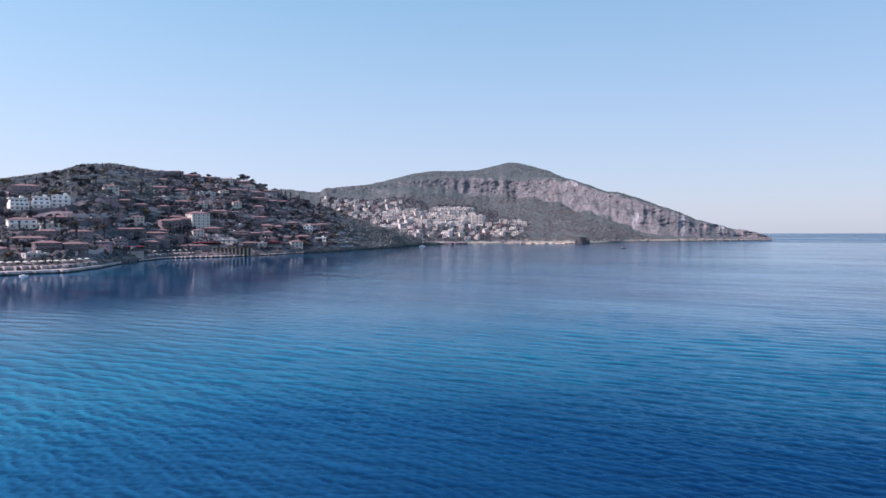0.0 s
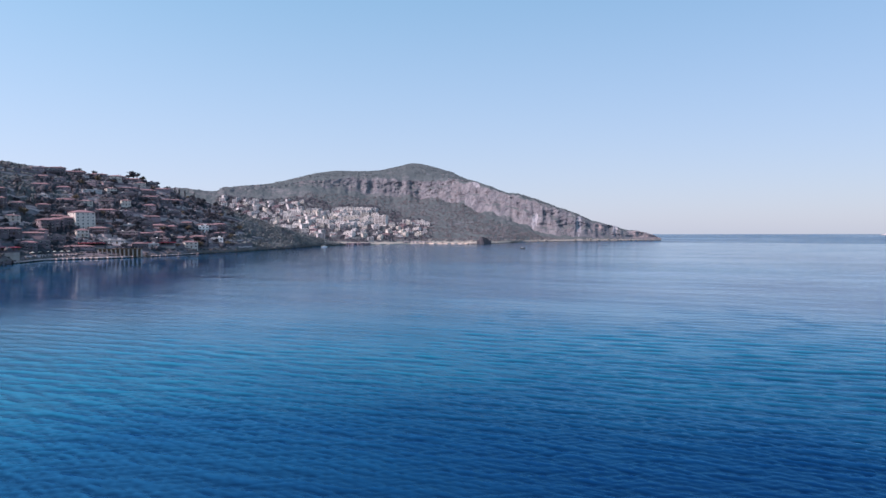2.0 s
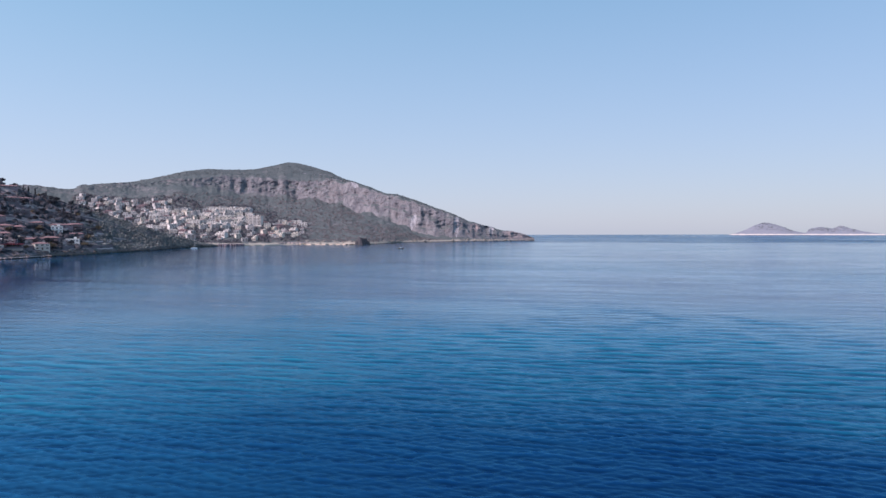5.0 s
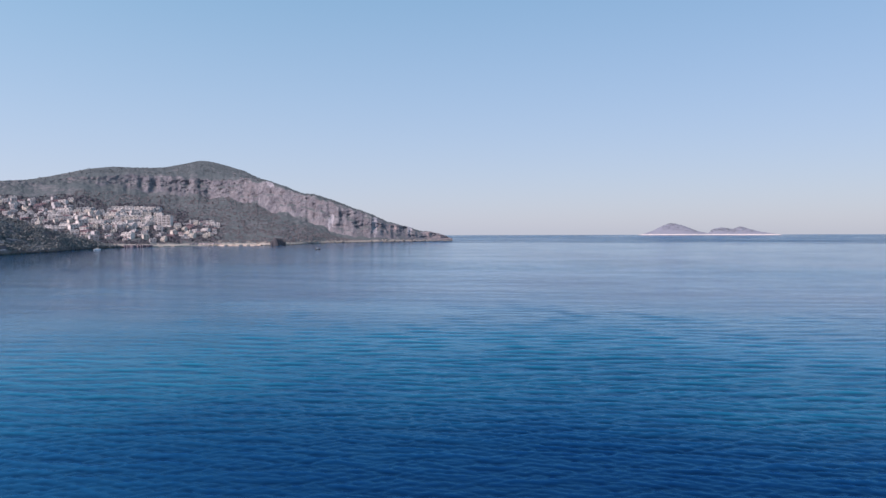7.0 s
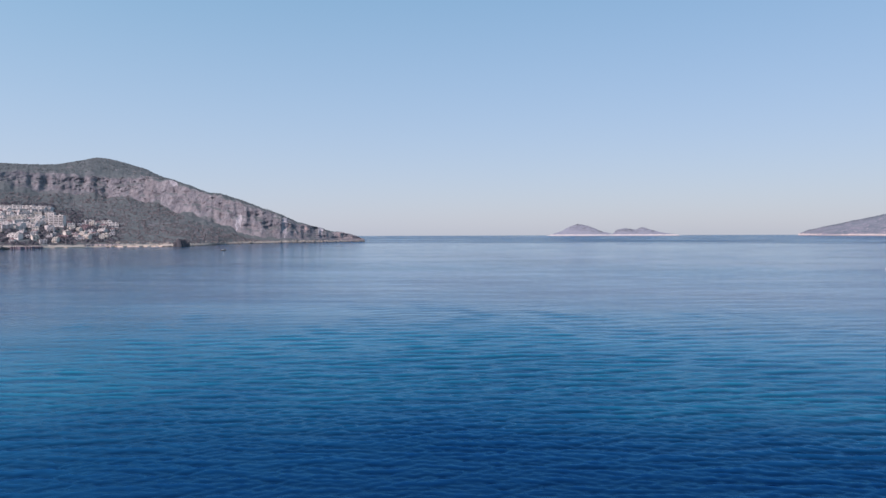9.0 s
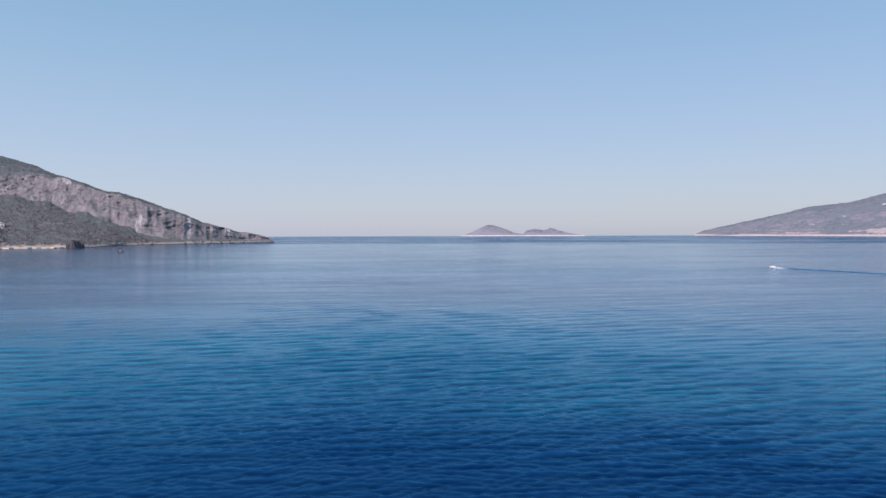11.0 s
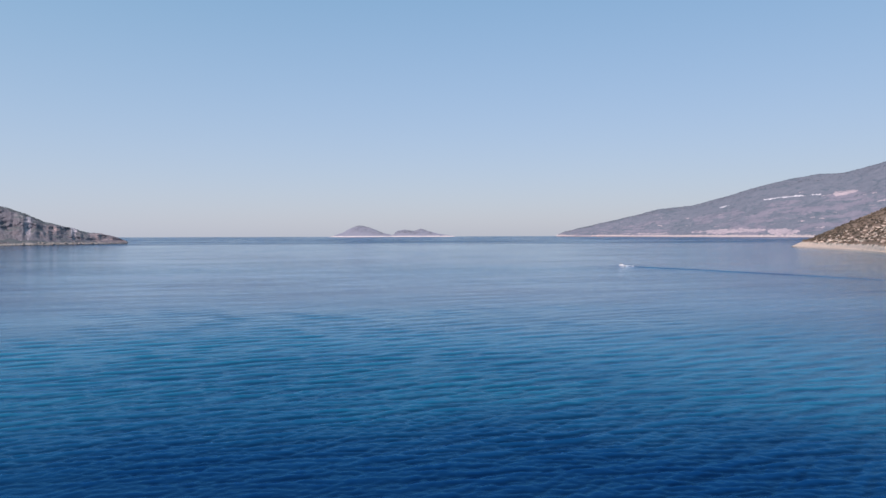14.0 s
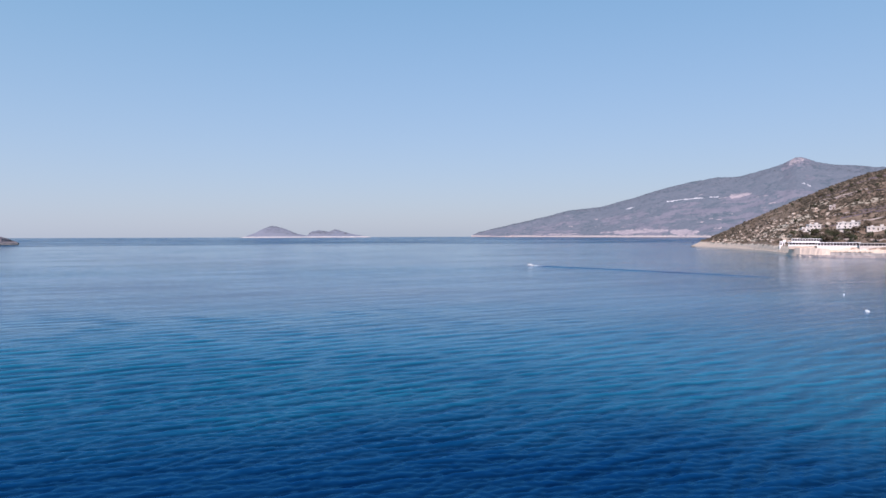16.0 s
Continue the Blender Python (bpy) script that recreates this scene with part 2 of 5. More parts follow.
# distance haze pales and blues the islands' base colours
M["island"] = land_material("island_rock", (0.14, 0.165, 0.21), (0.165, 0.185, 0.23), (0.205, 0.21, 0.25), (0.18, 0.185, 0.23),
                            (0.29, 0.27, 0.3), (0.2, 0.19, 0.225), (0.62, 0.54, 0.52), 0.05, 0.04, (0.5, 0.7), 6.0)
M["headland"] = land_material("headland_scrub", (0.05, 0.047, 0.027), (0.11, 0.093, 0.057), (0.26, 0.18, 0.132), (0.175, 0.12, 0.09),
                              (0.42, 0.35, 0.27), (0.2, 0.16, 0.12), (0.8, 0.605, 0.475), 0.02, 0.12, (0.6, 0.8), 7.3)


def patchy(name, a, b, gaps, scale):
    n = Nodes(name)
    c = n.mix(n.span(n.noise(n.place(), scale, 5, 0.65), 0.35, 0.65), a, b)
    c = n.mix(n.span(n.noise(n.place(), scale * 0.7, 5, 0.7), 0.5, 0.6), c, gaps)
    return n.done(c, 0.95, n.bump(n.noise(n.place(), scale * 2, 5), 0.5, 3.0), 0.15)


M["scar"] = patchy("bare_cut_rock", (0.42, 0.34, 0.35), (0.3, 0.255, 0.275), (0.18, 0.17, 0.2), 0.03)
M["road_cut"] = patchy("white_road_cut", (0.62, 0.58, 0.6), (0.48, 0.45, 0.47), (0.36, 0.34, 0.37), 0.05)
# the clearings' lavender is distance haze put into the colour
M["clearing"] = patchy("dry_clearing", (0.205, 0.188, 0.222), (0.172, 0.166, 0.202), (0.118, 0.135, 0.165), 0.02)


# ---- meshes ----
def mesh_of(name, verts, faces, mats, smooth=False, index=None):
    me = bpy.data.meshes.new(name)
    me.from_pydata([tuple(v) for v in verts], [], faces)
    for m in mats:
        me.materials.append(m)
    if index is not None:
        me.polygons.foreach_set("material_index", index)
    if smooth:
        me.polygons.foreach_set("use_smooth", [True] * len(me.polygons))
    me.update()
    return me


def soft(table, x, w=0.3):
    """A table of (x, y) read at x, with its corners rounded."""
    xs, ys = [a for a, _ in table], [b for _, b in table]
    return (np.interp(x - w, xs, ys) + 2 * np.interp(x, xs, ys) + np.interp(x + w, xs, ys)) / 4


class Land:
    """A landmass laid out by bearing (degrees clockwise from +y) and by u, from its waterline (0) over its crest (1) to its back (1.5)."""

    def __init__(self, name, b0, b1, nb, coast, crest, rise, shape, bumps, crags=0.0, back=500, seed=0.0, nu=90, shore=2.2, jag=0.0, bank=7.0, round_off=0.3, taper=0.0, cliff=None):
        self.b = np.linspace(b0, b1, nb)
        rows = np.concatenate([np.linspace(-0.05, 0.08, 10, endpoint=False), np.linspace(0.08, 1.0, nu), np.linspace(1.02, 1.5, 14)])
        B, U = np.meshgrid(self.b, rows, indexing='ij')
        if cliff:  # a cliff's foot and brow, in u; the rows crowd together between them
            foot, brow = cliff(self.b)
            k = np.concatenate([np.linspace(-0.05, 0.03, 8, endpoint=False), np.linspace(0.03, 1, 62, endpoint=False), np.linspace(1, 2, 48, endpoint=False), np.linspace(2, 3, 36), np.linspace(3.02, 3.5, 14)])
            B, U = np.meshgrid(self.b, k, indexing='ij')
            for i in range(nb):
                U[i] = np.interp(k, [-0.05, 0, 0.03, 1, 2, 3, 3.5], [-0.05, 0, min(0.03, foot[i] * 0.3), foot[i], brow[i], 1, 1.5])
        self.U = U
        near, far = soft(coast, B), soft(crest, B)
        top = 24 + far * soft(rise, B, round_off)
        inner = np.clip(U, 0, 1)
        D = near + (far - near) * np.minimum(U, 1) + np.maximum(U - 1, 0) * 2 * back
        form = shape(B, inner)
        Z = top * form
        over = np.clip((U - 1) / 0.5, 0, 1)
        Z = Z * (1 - over ** 1.5) - 6 * over
        run = (far - near) * np.maximum(U, 0)
        Z = Z + shore * np.clip(run / bank, 0, 1) * np.clip((1.5 - U) * 3, 0, 1)
        if taper:
            Z = Z - shore * np.clip(run / bank, 0, 1) * (1 - np.clip((B - b0) / taper, 0, 1))
        Z = np.where(U < 0, -3.0 + (U + 0.05) * 60, Z)
        steep = np.gradient(form, axis=1) / np.maximum(np.gradient(inner, axis=1), 1e-4)
        steep = np.clip((steep - 0.9) / 1.4, 0, 1) * (U > 0) * (U < 1)
        if cliff:
            steep = np.clip(1.35 * np.sin(math.pi * np.clip((U - foot[:, None]) / (brow - foot)[:, None], 0, 1)), 0, 1)
        ang = np.radians(B)
        wob = np.zeros_like(Z)
        crag = np.zeros_like(Z)
        for i in range(B.shape[0]):
            for j in range(B.shape[1]):
                x, y, z = D[i, j] * math.sin(ang[i, j]), D[i, j] * math.cos(ang[i, j]), Z[i, j]
                wob[i, j] = noise.fractal((x / 90 + seed, y / 90, 0.0), 0.9, 2.1, 5) + 0.35 * noise.fractal((x / 14 + seed, y / 14, 3.0), 0.8, 2.0, 3)
                if crags and steep[i, j] > 0.01:
                    along = B[i, j] * 36.0
                    crag[i, j] = 0.65 * abs(noise.noise((along / 62 + seed, z / 210, 1.0))) + 0.42 * noise.fractal((along / 17, z / 75, 5.0), 0.8, 2.1, 4)
                    crag[i, j] += 0.34 * noise.fractal((x / 19, y / 19, z / 10), 0.7, 2.1, 4) + 0.1 * math.sin(z / 4.5 + 3 * noise.noise((along / 40, z / 30, 2.0)))
        fade = np.clip(run / 40.0, 0, 1)
        Z = Z + bumps * wob * fade * (1 - 0.6 * np.clip((U - 0.85) / 0.15, 0, 1)) * (U < 1.4)
        D = D + crags * crag * steep + jag * wob * np.clip(1 - np.abs(U) * 6, 0, 1)
        self.D, self.Z = D, Z
        X, Y = D * np.sin(ang), D * np.cos(ang)
        nbv, nuv = B.shape
        idx = np.arange(nbv * nuv).reshape(nbv, nuv)
        quads = np.stack([idx[:-1, :-1], idx[:-1, 1:], idx[1:, 1:], idx[1:, :-1]], -1).reshape(-1, 4)
        self.verts = np.stack([X, Y, Z], -1).reshape(-1, 3)
        self.quads = quads.tolist()
        self.name = name
        self.index, self.extra = None, []

    def bare(self, patches, mats):
        """The material of each face, where patches (b0, b1, u0, u1, slope, material) of bare ground with uneven outlines lie on the slope."""
        nu = self.U.shape[1] - 1
        index = np.zeros((len(self.b) - 1) * nu, int)
        for q, (b0, b1, u0, u1, slope, k) in enumerate(patches):
            for i in np.nonzero((self.b[:-1] > b0) & (self.b[:-1] < b1))[0]:
                along = (self.b[i] - b0) / (b1 - b0)
                half = (u1 - u0) / 2 * math.sin(math.pi * along) ** 0.4
                mid = (u0 + u1) / 2 + slope * along
                for j in np.nonzero(np.abs(self.U[i, :-1] - mid) < half * 1.5)[0]:
                    rough = 1 + 0.55 * noise.noise((self.b[i] * 5.0, self.U[i, j] * 60.0, q * 3.3))
                    if abs(self.U[i, j] - mid) < half * rough:
                        index[i * nu + j] = k
        self.index, self.extra = index.tolist(), mats

    def build(self, mat, label, category="hill"):
        ob = new(self.name, mesh_of(self.name, self.verts.tolist(), self.quads, [mat] + self.extra, True, self.index))
        return tagged(ob, label, category, kind="structure")

    def at(self, b, u):
        """The ground's place at a bearing and u."""
        i = np.clip((b - self.b[0]) / (self.b[1] - self.b[0]), 0, len(self.b) - 1.001)
        i0 = int(i)
        j = np.clip(np.interp(u, self.U[i0], np.arange(self.U.shape[1])), 0, self.U.shape[1] - 1.001)
        j0 = int(j)
        fi, fj = i - i0, j - j0
        out = []
        for A in (self.D, self.Z):
            out.append((A[i0, j0] * (1 - fj) + A[i0, j0 + 1] * fj) * (1 - fi) + (A[i0 + 1, j0] * (1 - fj) + A[i0 + 1, j0 + 1] * fj) * fi)
        a = radians(b)
        return Vector((out[0] * math.sin(a), out[0] * math.cos(a), out[1]))


def steps(u, *pairs):
    return np.interp(u, [p[0] for p in pairs], [p[1] for p in pairs])


# ---- water ----
def sea_sheet():
    """One sheet out to the horizon: small wind waves as real relief round the bay's middle, flat far out."""
    fine = np.linspace(-37, 92, 780)
    ang = np.radians(np.concatenate([fine, np.linspace(92, 323, 60)[1:-1]]))
    r = [1.0, 20.0, 40.0, 55.0]
    while r[-1] < 900:
        r.append(r[-1] + max(0.26, r[-1] ** 2 / 30000))
    while r[-1] < 12500:
        r.append(r[-1] * 1.1)
    r = np.array(r)
    step = np.gradient(r)
    R, A = np.meshgrid(r, ang, indexing='ij')
    X, Y = R * np.sin(A), R * np.cos(A)
    rng = np.random.RandomState(4)
    Z = np.zeros_like(X)
    count = 80
    ruffle = np.maximum(0.85, r ** 2 / 6400)
    for i in range(count):
        length = 0.65 * (7.0 / 0.65) ** ((i + rng.rand()) / count)
        way = math.radians(WIND + rng.normal(0, 22))
        k = 2 * math.pi / length
        keep = np.clip((length / step - 2.4) / 1.6, 0, 1)[:, None]
        keep = keep * (np.interp(r, [75, 110, 180, 260], [2.4, 1.6, 0.7, 0.5]) / (1 + (length / (1.5 * ruffle)) ** 2))[:, None]  # short waves near the middle, longer ones further out
        Z += WAVES * math.sqrt(2 / count) / k * keep * np.sin(k * (X * math.sin(way) + Y * math.cos(way)) + rng.uniform(0, 6.28))
    gust = np.zeros_like(X)
    for i in range(9):
        way, length = math.radians(WIND + rng.normal(0, 40)), rng.uniform(60, 190)
        gust += np.sin(2 * math.pi / length * (X * math.sin(way) + 0.5 * Y * math.cos(way)) + rng.uniform(0, 6.28))
    Z *= np.clip(0.95 + 0.12 * gust, 0.75, 1.3) * (np.arange(len(ang)) < len(fine))
    me = bpy.data.meshes.new("sea")
    n, m = X.shape
    idx = np.arange(n * m).reshape(n, m)
    nxt = np.roll(idx, -1, axis=1)
    quads = np.stack([idx[:-1], nxt[:-1], nxt[1:], idx[1:]], -1).reshape(-1, 4)
    me.vertices.add(n * m)
    me.vertices.foreach_set("co", np.stack([X, Y, Z], -1).ravel())
    me.loops.add(quads.size + m)
    me.loops.foreach_set("vertex_index", np.concatenate([quads.ravel(), idx[0][::-1]]))
    me.polygons.add(len(quads) + 1)
    me.polygons.foreach_set("loop_start", np.arange(len(quads) + 1) * 4)
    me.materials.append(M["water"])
    me.update(calc_edges=True)
    me.validate()
    me.polygons.foreach_set("use_smooth", [True] * len(me.polygons))
    return me


WIND, WAVES = 31.0, 0.235  # bearing along which the waves run, and how steep they are
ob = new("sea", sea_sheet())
tagged(ob, "deep blue rippled sea water of a wide bay", "water", kind="structure")

# ---- land ----
near_hill = Land("near_hill", -62, 0.6, 420,
                 [(-62, 560), (-45, 480), (-36, 455), (-32, 454), (-28, 466), (-26, 512), (-23.8, 595), (-21.6, 656), (-17, 676), (-13.3, 726), (-8.4, 829), (-4.3, 981), (-2, 1123), (0.6, 1225)],
                 [(-62, 1000), (-32, 900), (-25, 960), (-20, 990), (-15.8, 1010), (-12.5, 1010), (-9, 1010), (-5, 1060), (-2, 1155), (0.6, 1232)],
                 [(-62, .068), (-40, .058), (-32, .0595), (-28.7, .07), (-27, .0815), (-25, .0835), (-21.2, .0735), (-15.8, .064), (-13.6, .0505), (-12, .0405), (-10, .0315), (-7.3, .017), (-4.9, .0012), (-2.3, -.0118), (-.6, -.0205), (0.6, -.021)],
                 lambda B, U: steps(U, (0, 0), (0.12, 0.1), (0.3, 0.28), (0.6, 0.66), (0.85, 0.92), (1, 1)), 2.6, 0, 300, 3.7, 80, 2.4, 5.0)
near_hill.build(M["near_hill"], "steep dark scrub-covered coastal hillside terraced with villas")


COAST = [(-24, 1500), (-10, 1450), (-4, 1270), (0.7, 1215), (5.3, 1285), (9.6, 1285), (10.4, 1262), (11.5, 1268), (12.2, 1330), (13.0, 1380), (13.9, 1470), (14.6, 1510), (17, 1590), (19, 1640), (21, 1690), (23.6, 1760), (25.05, 1790)]
CREST = [(-24, 2000), (-10, 2050), (-6, 2200), (0, 2500), (5.5, 2700), (8.7, 2600), (10.0, 2350), (12.5, 2200), (16, 2000), (20, 1900), (23, 1850), (25.05, 1802)]
RISE = [(-24, .04), (-16, .05), (-12.8, .051), (-9.95, .0485), (-9.4, .0535), (-8.5, .0582), (-6.6, .0618), (-4.9, .068), (-3.84, .0732), (-2.8, .0785), (-0.63, .0843), (1.2, .084), (2.58, .0845), (3.7, .089), (5.0, .0948), (5.6, .0957), (6.6, .093), (7.5, .0885), (8.64, .0823),
        (9.3, .0755), (9.9, .0698), (10.5, .0685), (11.4, .0634), (12.7, .0542), (13.7, .0505), (14.6, .0478), (15.1, .0444), (16, .0393), (17.35, .0305), (18.5, .0228), (19.64, .0144), (20.8, .0083), (21.8, .0045), (22.3, .0004), (23, .0), (23.7, -.0022), (24.3, -.0048), (25.05, -.0108)]
RISE = [(b, rise - 0.0018) for b, rise in RISE]  # the woods on the crest make up the rest
# the cliffs: how steeply their foot and their brow are seen from the bay, by bearing
FOOT = [(-24, .045), (-6, .058), (-2.8, .0615), (-0.7, .0563), (1.5, .0507), (3.7, .0475), (5.9, .0458), (8.2, .0412), (10.4, .0297), (12.7, .0195), (14.3, .009), (15.5, -.003), (17.4, -.0105), (19.6, -.0112), (25.05, -.0114)]
BROW = [(-24, .046), (-6, .06), (-2.8, .0715), (-0.7, .0722), (1.5, .0738), (3.7, .0735), (5.9, .07), (8.2, .0694), (9.4, .068), (10.4, .0672), (11.4, .0612), (12.7, .0512), (13.7, .0478), (14.6, .0448), (16, .0368), (17.35, .0282), (18.5, .0205), (19.64, .0126), (20.8, .0064), (21.8, .0028), (22.3, -.0012), (23.7, -.0035), (25.05, -.0111)]


def mountain_cliff(b):
    near, far = soft(COAST, b), soft(CREST, b)
    at = np.interp(b, [-24, -10, -4, 2, 6, 9, 12, 14, 15.5, 17, 19, 21, 23.6, 25.05], [1700, 1760, 1900, 1950, 1940, 1870, 1765, 1705, 1665, 1650, 1662, 1702, 1766, 1792])
    deep = np.interp(b, [-24, -4, 5, 9, 12, 17, 20, 25.05], [40, 42, 46, 55, 58, 50, 34, 4])
    foot = np.clip((at - near) / (far - near), 0.06, 0.7)
    return foot, np.minimum(foot + deep / (far - near), 0.9)


def mountain_shape(B, U):
    """The slope up to the cliffs, the cliffs and the domed top, as shares of the crest's height."""
    near, far, high = soft(COAST, B), soft(CREST, B), 24 + soft(CREST, B) * soft(RISE, B)
    foot, brow = mountain_cliff(B)
    wave = np.array([noise.fractal((b * 0.9, 0.0, 6.0), 0.8, 2.0, 4) for b in B[:, 0]])[:, None]
    wave2 = np.array([noise.fractal((b * 1.3, 4.0, 9.0), 0.8, 2.0, 4) for b in B[:, 0]])[:, None]
    room = np.clip((soft(BROW, B) - soft(FOOT, B)) / 0.02, 0, 1)
    at = near + (far - near) * foot
    z0, sway = 24 + at * soft(FOOT, B), 0.004 * at * wave * room
    z1 = np.minimum(24 + (near + (far - near) * brow) * (soft(BROW, B) + 0.0016 * wave2 * room), high * 0.985)
    z0 = np.clip(z0, 2.5, z1 * 0.9)
    sway = np.clip(sway, -0.4 * z0, 0.5 * (z1 - z0))
    low = np.clip(U / foot, 0, 1)
    face = np.clip((U - foot) / (brow - foot), 0, 1)
    rest = np.clip((U - brow) / (1 - brow), 0, 1)
    face = np.interp(face, [0, 0.32, 0.44, 0.8, 1], [0, 0.42, 0.5, 0.93, 1])
    z = z0 * (0.35 * low + 0.65 * low ** 1.35) + sway * low ** 8 + (z1 - z0 - sway) * face + (high - z1) * (1 - (1 - rest) ** 1.25)
    return z / high


mountain = Land("mountain", -24, 25.05, 660, COAST, CREST, RISE, mountain_shape, 5.0, 15.0, 400, 11.3, 170, 3.0, 8.0, cliff=mountain_cliff)
mountain.bare([(18.55, 18.95, 0.1, 0.22, 0.0, 1), (21.3, 21.75, 0.1, 0.5, 0.0, 1), (15.0, 15.5, 0.28, 0.32, 0.0, 1), (10.2, 10.8, 0.56, 0.575, 0.0, 1), (6.2, 7.6, 0.61, 0.617, 0.0, 1), (8.2, 9.6, 0.5, 0.56, 0.03, 2), (22.4, 25.0, 0.02, 0.5, 0.0, 2), (19.8, 20.6, 0.12, 0.2, 0.0, 2)],
              [patchy("pale_cliff_rock", (0.34, 0.32, 0.34), (0.24, 0.23, 0.26), (0.15, 0.145, 0.17), 0.12), patchy("reddish_cliff_rock", (0.26, 0.205, 0.205), (0.19, 0.165, 0.18), (0.13, 0.125, 0.14), 0.08)])
mountain.build(M["mountain"], "grey limestone mountain with cliffs and scrub above the bay", "mountain")

island = Land("island", 39.6, 49.9, 260,
              [(39.6, 4560), (44.8, 4560), (49.9, 4580)], [(39.6, 4570), (42.5, 4680), (44.8, 4640), (47, 4680), (49.9, 4590)],
              [(39.6, -.0054), (39.89, -.0046), (40.72, .0005), (41.5, .0075), (42.0, .0105), (42.4, .0103), (43.1, .0068), (44.02, .0001), (44.85, -.003), (45.1, .0027), (45.71, .005), (46.5, .0026), (47.09, .0063), (47.68, .0026), (48.45, -.001), (49.36, -.0033), (49.9, -.0052)],
              lambda B, U: steps(U, (0, 0), (0.3, 0.35), (0.7, 0.8), (1, 1)), 2.0, 0, 120, 21.0, 40, 1.0, round_off=0.1)
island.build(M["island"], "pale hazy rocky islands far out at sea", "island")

far_mountain = Land("far_mountain", 58.0, 100, 560,
                    [(58.0, 4690), (60, 4450), (64, 4150), (70, 3700), (76.7, 3400), (84, 3300), (104, 3300)],
                    [(58.0, 4700), (61, 4600), (66, 4500), (74, 4500), (82.3, 4550), (104, 4500)],
                    [(58, -0.0052), (58.3, -0.001), (61.86, 0.0136), (63.78, 0.0208), (65.89, 0.0305), (68.3, 0.0345), (70.73, 0.046), (72.76, 0.0572), (74.73, 0.0652), (76.66, 0.0706), (78.52, 0.0722), (79.61, 0.0764), (80.68, 0.0826), (81.38, 0.0855), (81.9, 0.0913), (82.31, 0.0943), (82.82, 0.0924), (83.43, 0.0863), (84.09, 0.0836), (87.4, 0.0765), (95, 0.07), (104, 0.06)],
                    lambda B, U: steps(U, (0, 0), (0.05, 0.06), (0.3, 0.27), (0.6, 0.58), (1, 1)), 8.0, 0, 300, 31.0, 130, 5.0, 20.0)
scars = [(73.2, 76.0, 0.66, 0.68, -0.04, 2), (76.3, 77.0, 0.625, 0.65, 0.0, 2), (77.7, 79.2, 0.575, 0.65, 0.03, 1), (82.5, 83.2, 0.612, 0.622, -0.02, 2), (81.2, 83.2, 0.84, 1.0, 0.02, 3), (81.7, 82.7, 0.9, 0.99, 0.02, 1),
         (73.5, 75.6, 0.0, 0.1, 0.0, 1), (68.2, 73.4, 0.04, 0.15, 0.0, 1), (70.2, 70.9, 0.7, 0.74, 0.0, 2), (64.0, 66.5, 0.04, 0.12, 0.0, 1), (79.2, 82.0, 0.56, 0.6, -0.03, 3), (69.0, 71.0, 0.5, 0.56, 0.0, 3)]
clear = random.Random(77)
for i in range(64):
    at_b, at_u = clear.uniform(59.0, 83), clear.uniform(0.03, 0.62) ** 1.3
    scars.insert(0, (at_b, at_b + clear.uniform(0.8, 4.5), at_u, at_u + clear.uniform(0.02, 0.1), clear.uniform(-0.03, 0.03), 3))
for i in range(26):
    at_b, at_u = clear.uniform(59.5, 81), clear.uniform(0.08, 0.7)
    scars.append((at_b, at_b + clear.uniform(0.15, 0.7), at_u, at_u + clear.uniform(0.008, 0.03), 0.0, 1))
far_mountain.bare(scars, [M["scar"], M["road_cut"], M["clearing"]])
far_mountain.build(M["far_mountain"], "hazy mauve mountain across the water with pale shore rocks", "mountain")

headland = Land("headland", 75.05, 112, 440,
                [(75.05, 1195), (77, 1075), (78.2, 1000), (80.9, 822), (81.3, 800), (82.2, 744), (83.7, 724), (87.4, 712), (95, 660), (112, 600)],
                [(75.05, 1205), (77, 1180), (79.4, 1130), (82, 1090), (84, 1080), (88, 1080), (112, 1000)],
                [(75.05, -.0202), (75.9, -.019), (76.4, -.0165), (77.06, -.0105), (79.36, .009), (81.93, .0282), (84.05, .0445), (86.09, .0587), (87.66, .0657), (92, .078), (112, .083)],
                lambda B, U: steps(U, (0, 0), (0.08, 0.035), (0.2, 0.13), (0.45, 0.43), (0.75, 0.78), (1, 1)), 2.2, 0, 200, 43.0, 90, 7.5, 4.0, 13.0, 0.3, 0.8)
headland.bare([(78.6, 80.2, 0.16, 0.24, 0.06, 1), (79.8, 81.8, 0.3, 0.4, 0.08, 1), (80.6, 82.6, 0.2, 0.27, 0.05, 1), (81.6, 83.4, 0.42, 0.52, 0.03, 1), (82.4, 84.4, 0.6, 0.66, 0.02, 1), (77.6, 78.8, 0.2, 0.3, 0.05, 1), (84.6, 88.0, 0.5, 0.54, 0.02, 1)],
              [patchy("tan_scree", (0.52, 0.43, 0.34), (0.38, 0.31, 0.24), (0.17, 0.13, 0.095), 0.16)])
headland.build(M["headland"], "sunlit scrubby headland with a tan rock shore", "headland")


# ---- materials of the built things ----
def plaster(name, color, stain=0.35):
    n = Nodes(name)
    p = n.place()
    c = n.mix(n.span(n.chance(), 0, 1, 0.0, 0.3), color, tuple(0.72 * a for a in color))
    c = n.mix(n.span(n.noise(n.place((1, 1, 0.3)), 0.5, 5, 0.6), 0.45, 0.75, 0.0, stain), c, (0.3, 0.27, 0.24))
    return n.done(c, 0.85, n.bump(n.noise(p, 6.0, 4), 0.2, 0.02), 0.25)


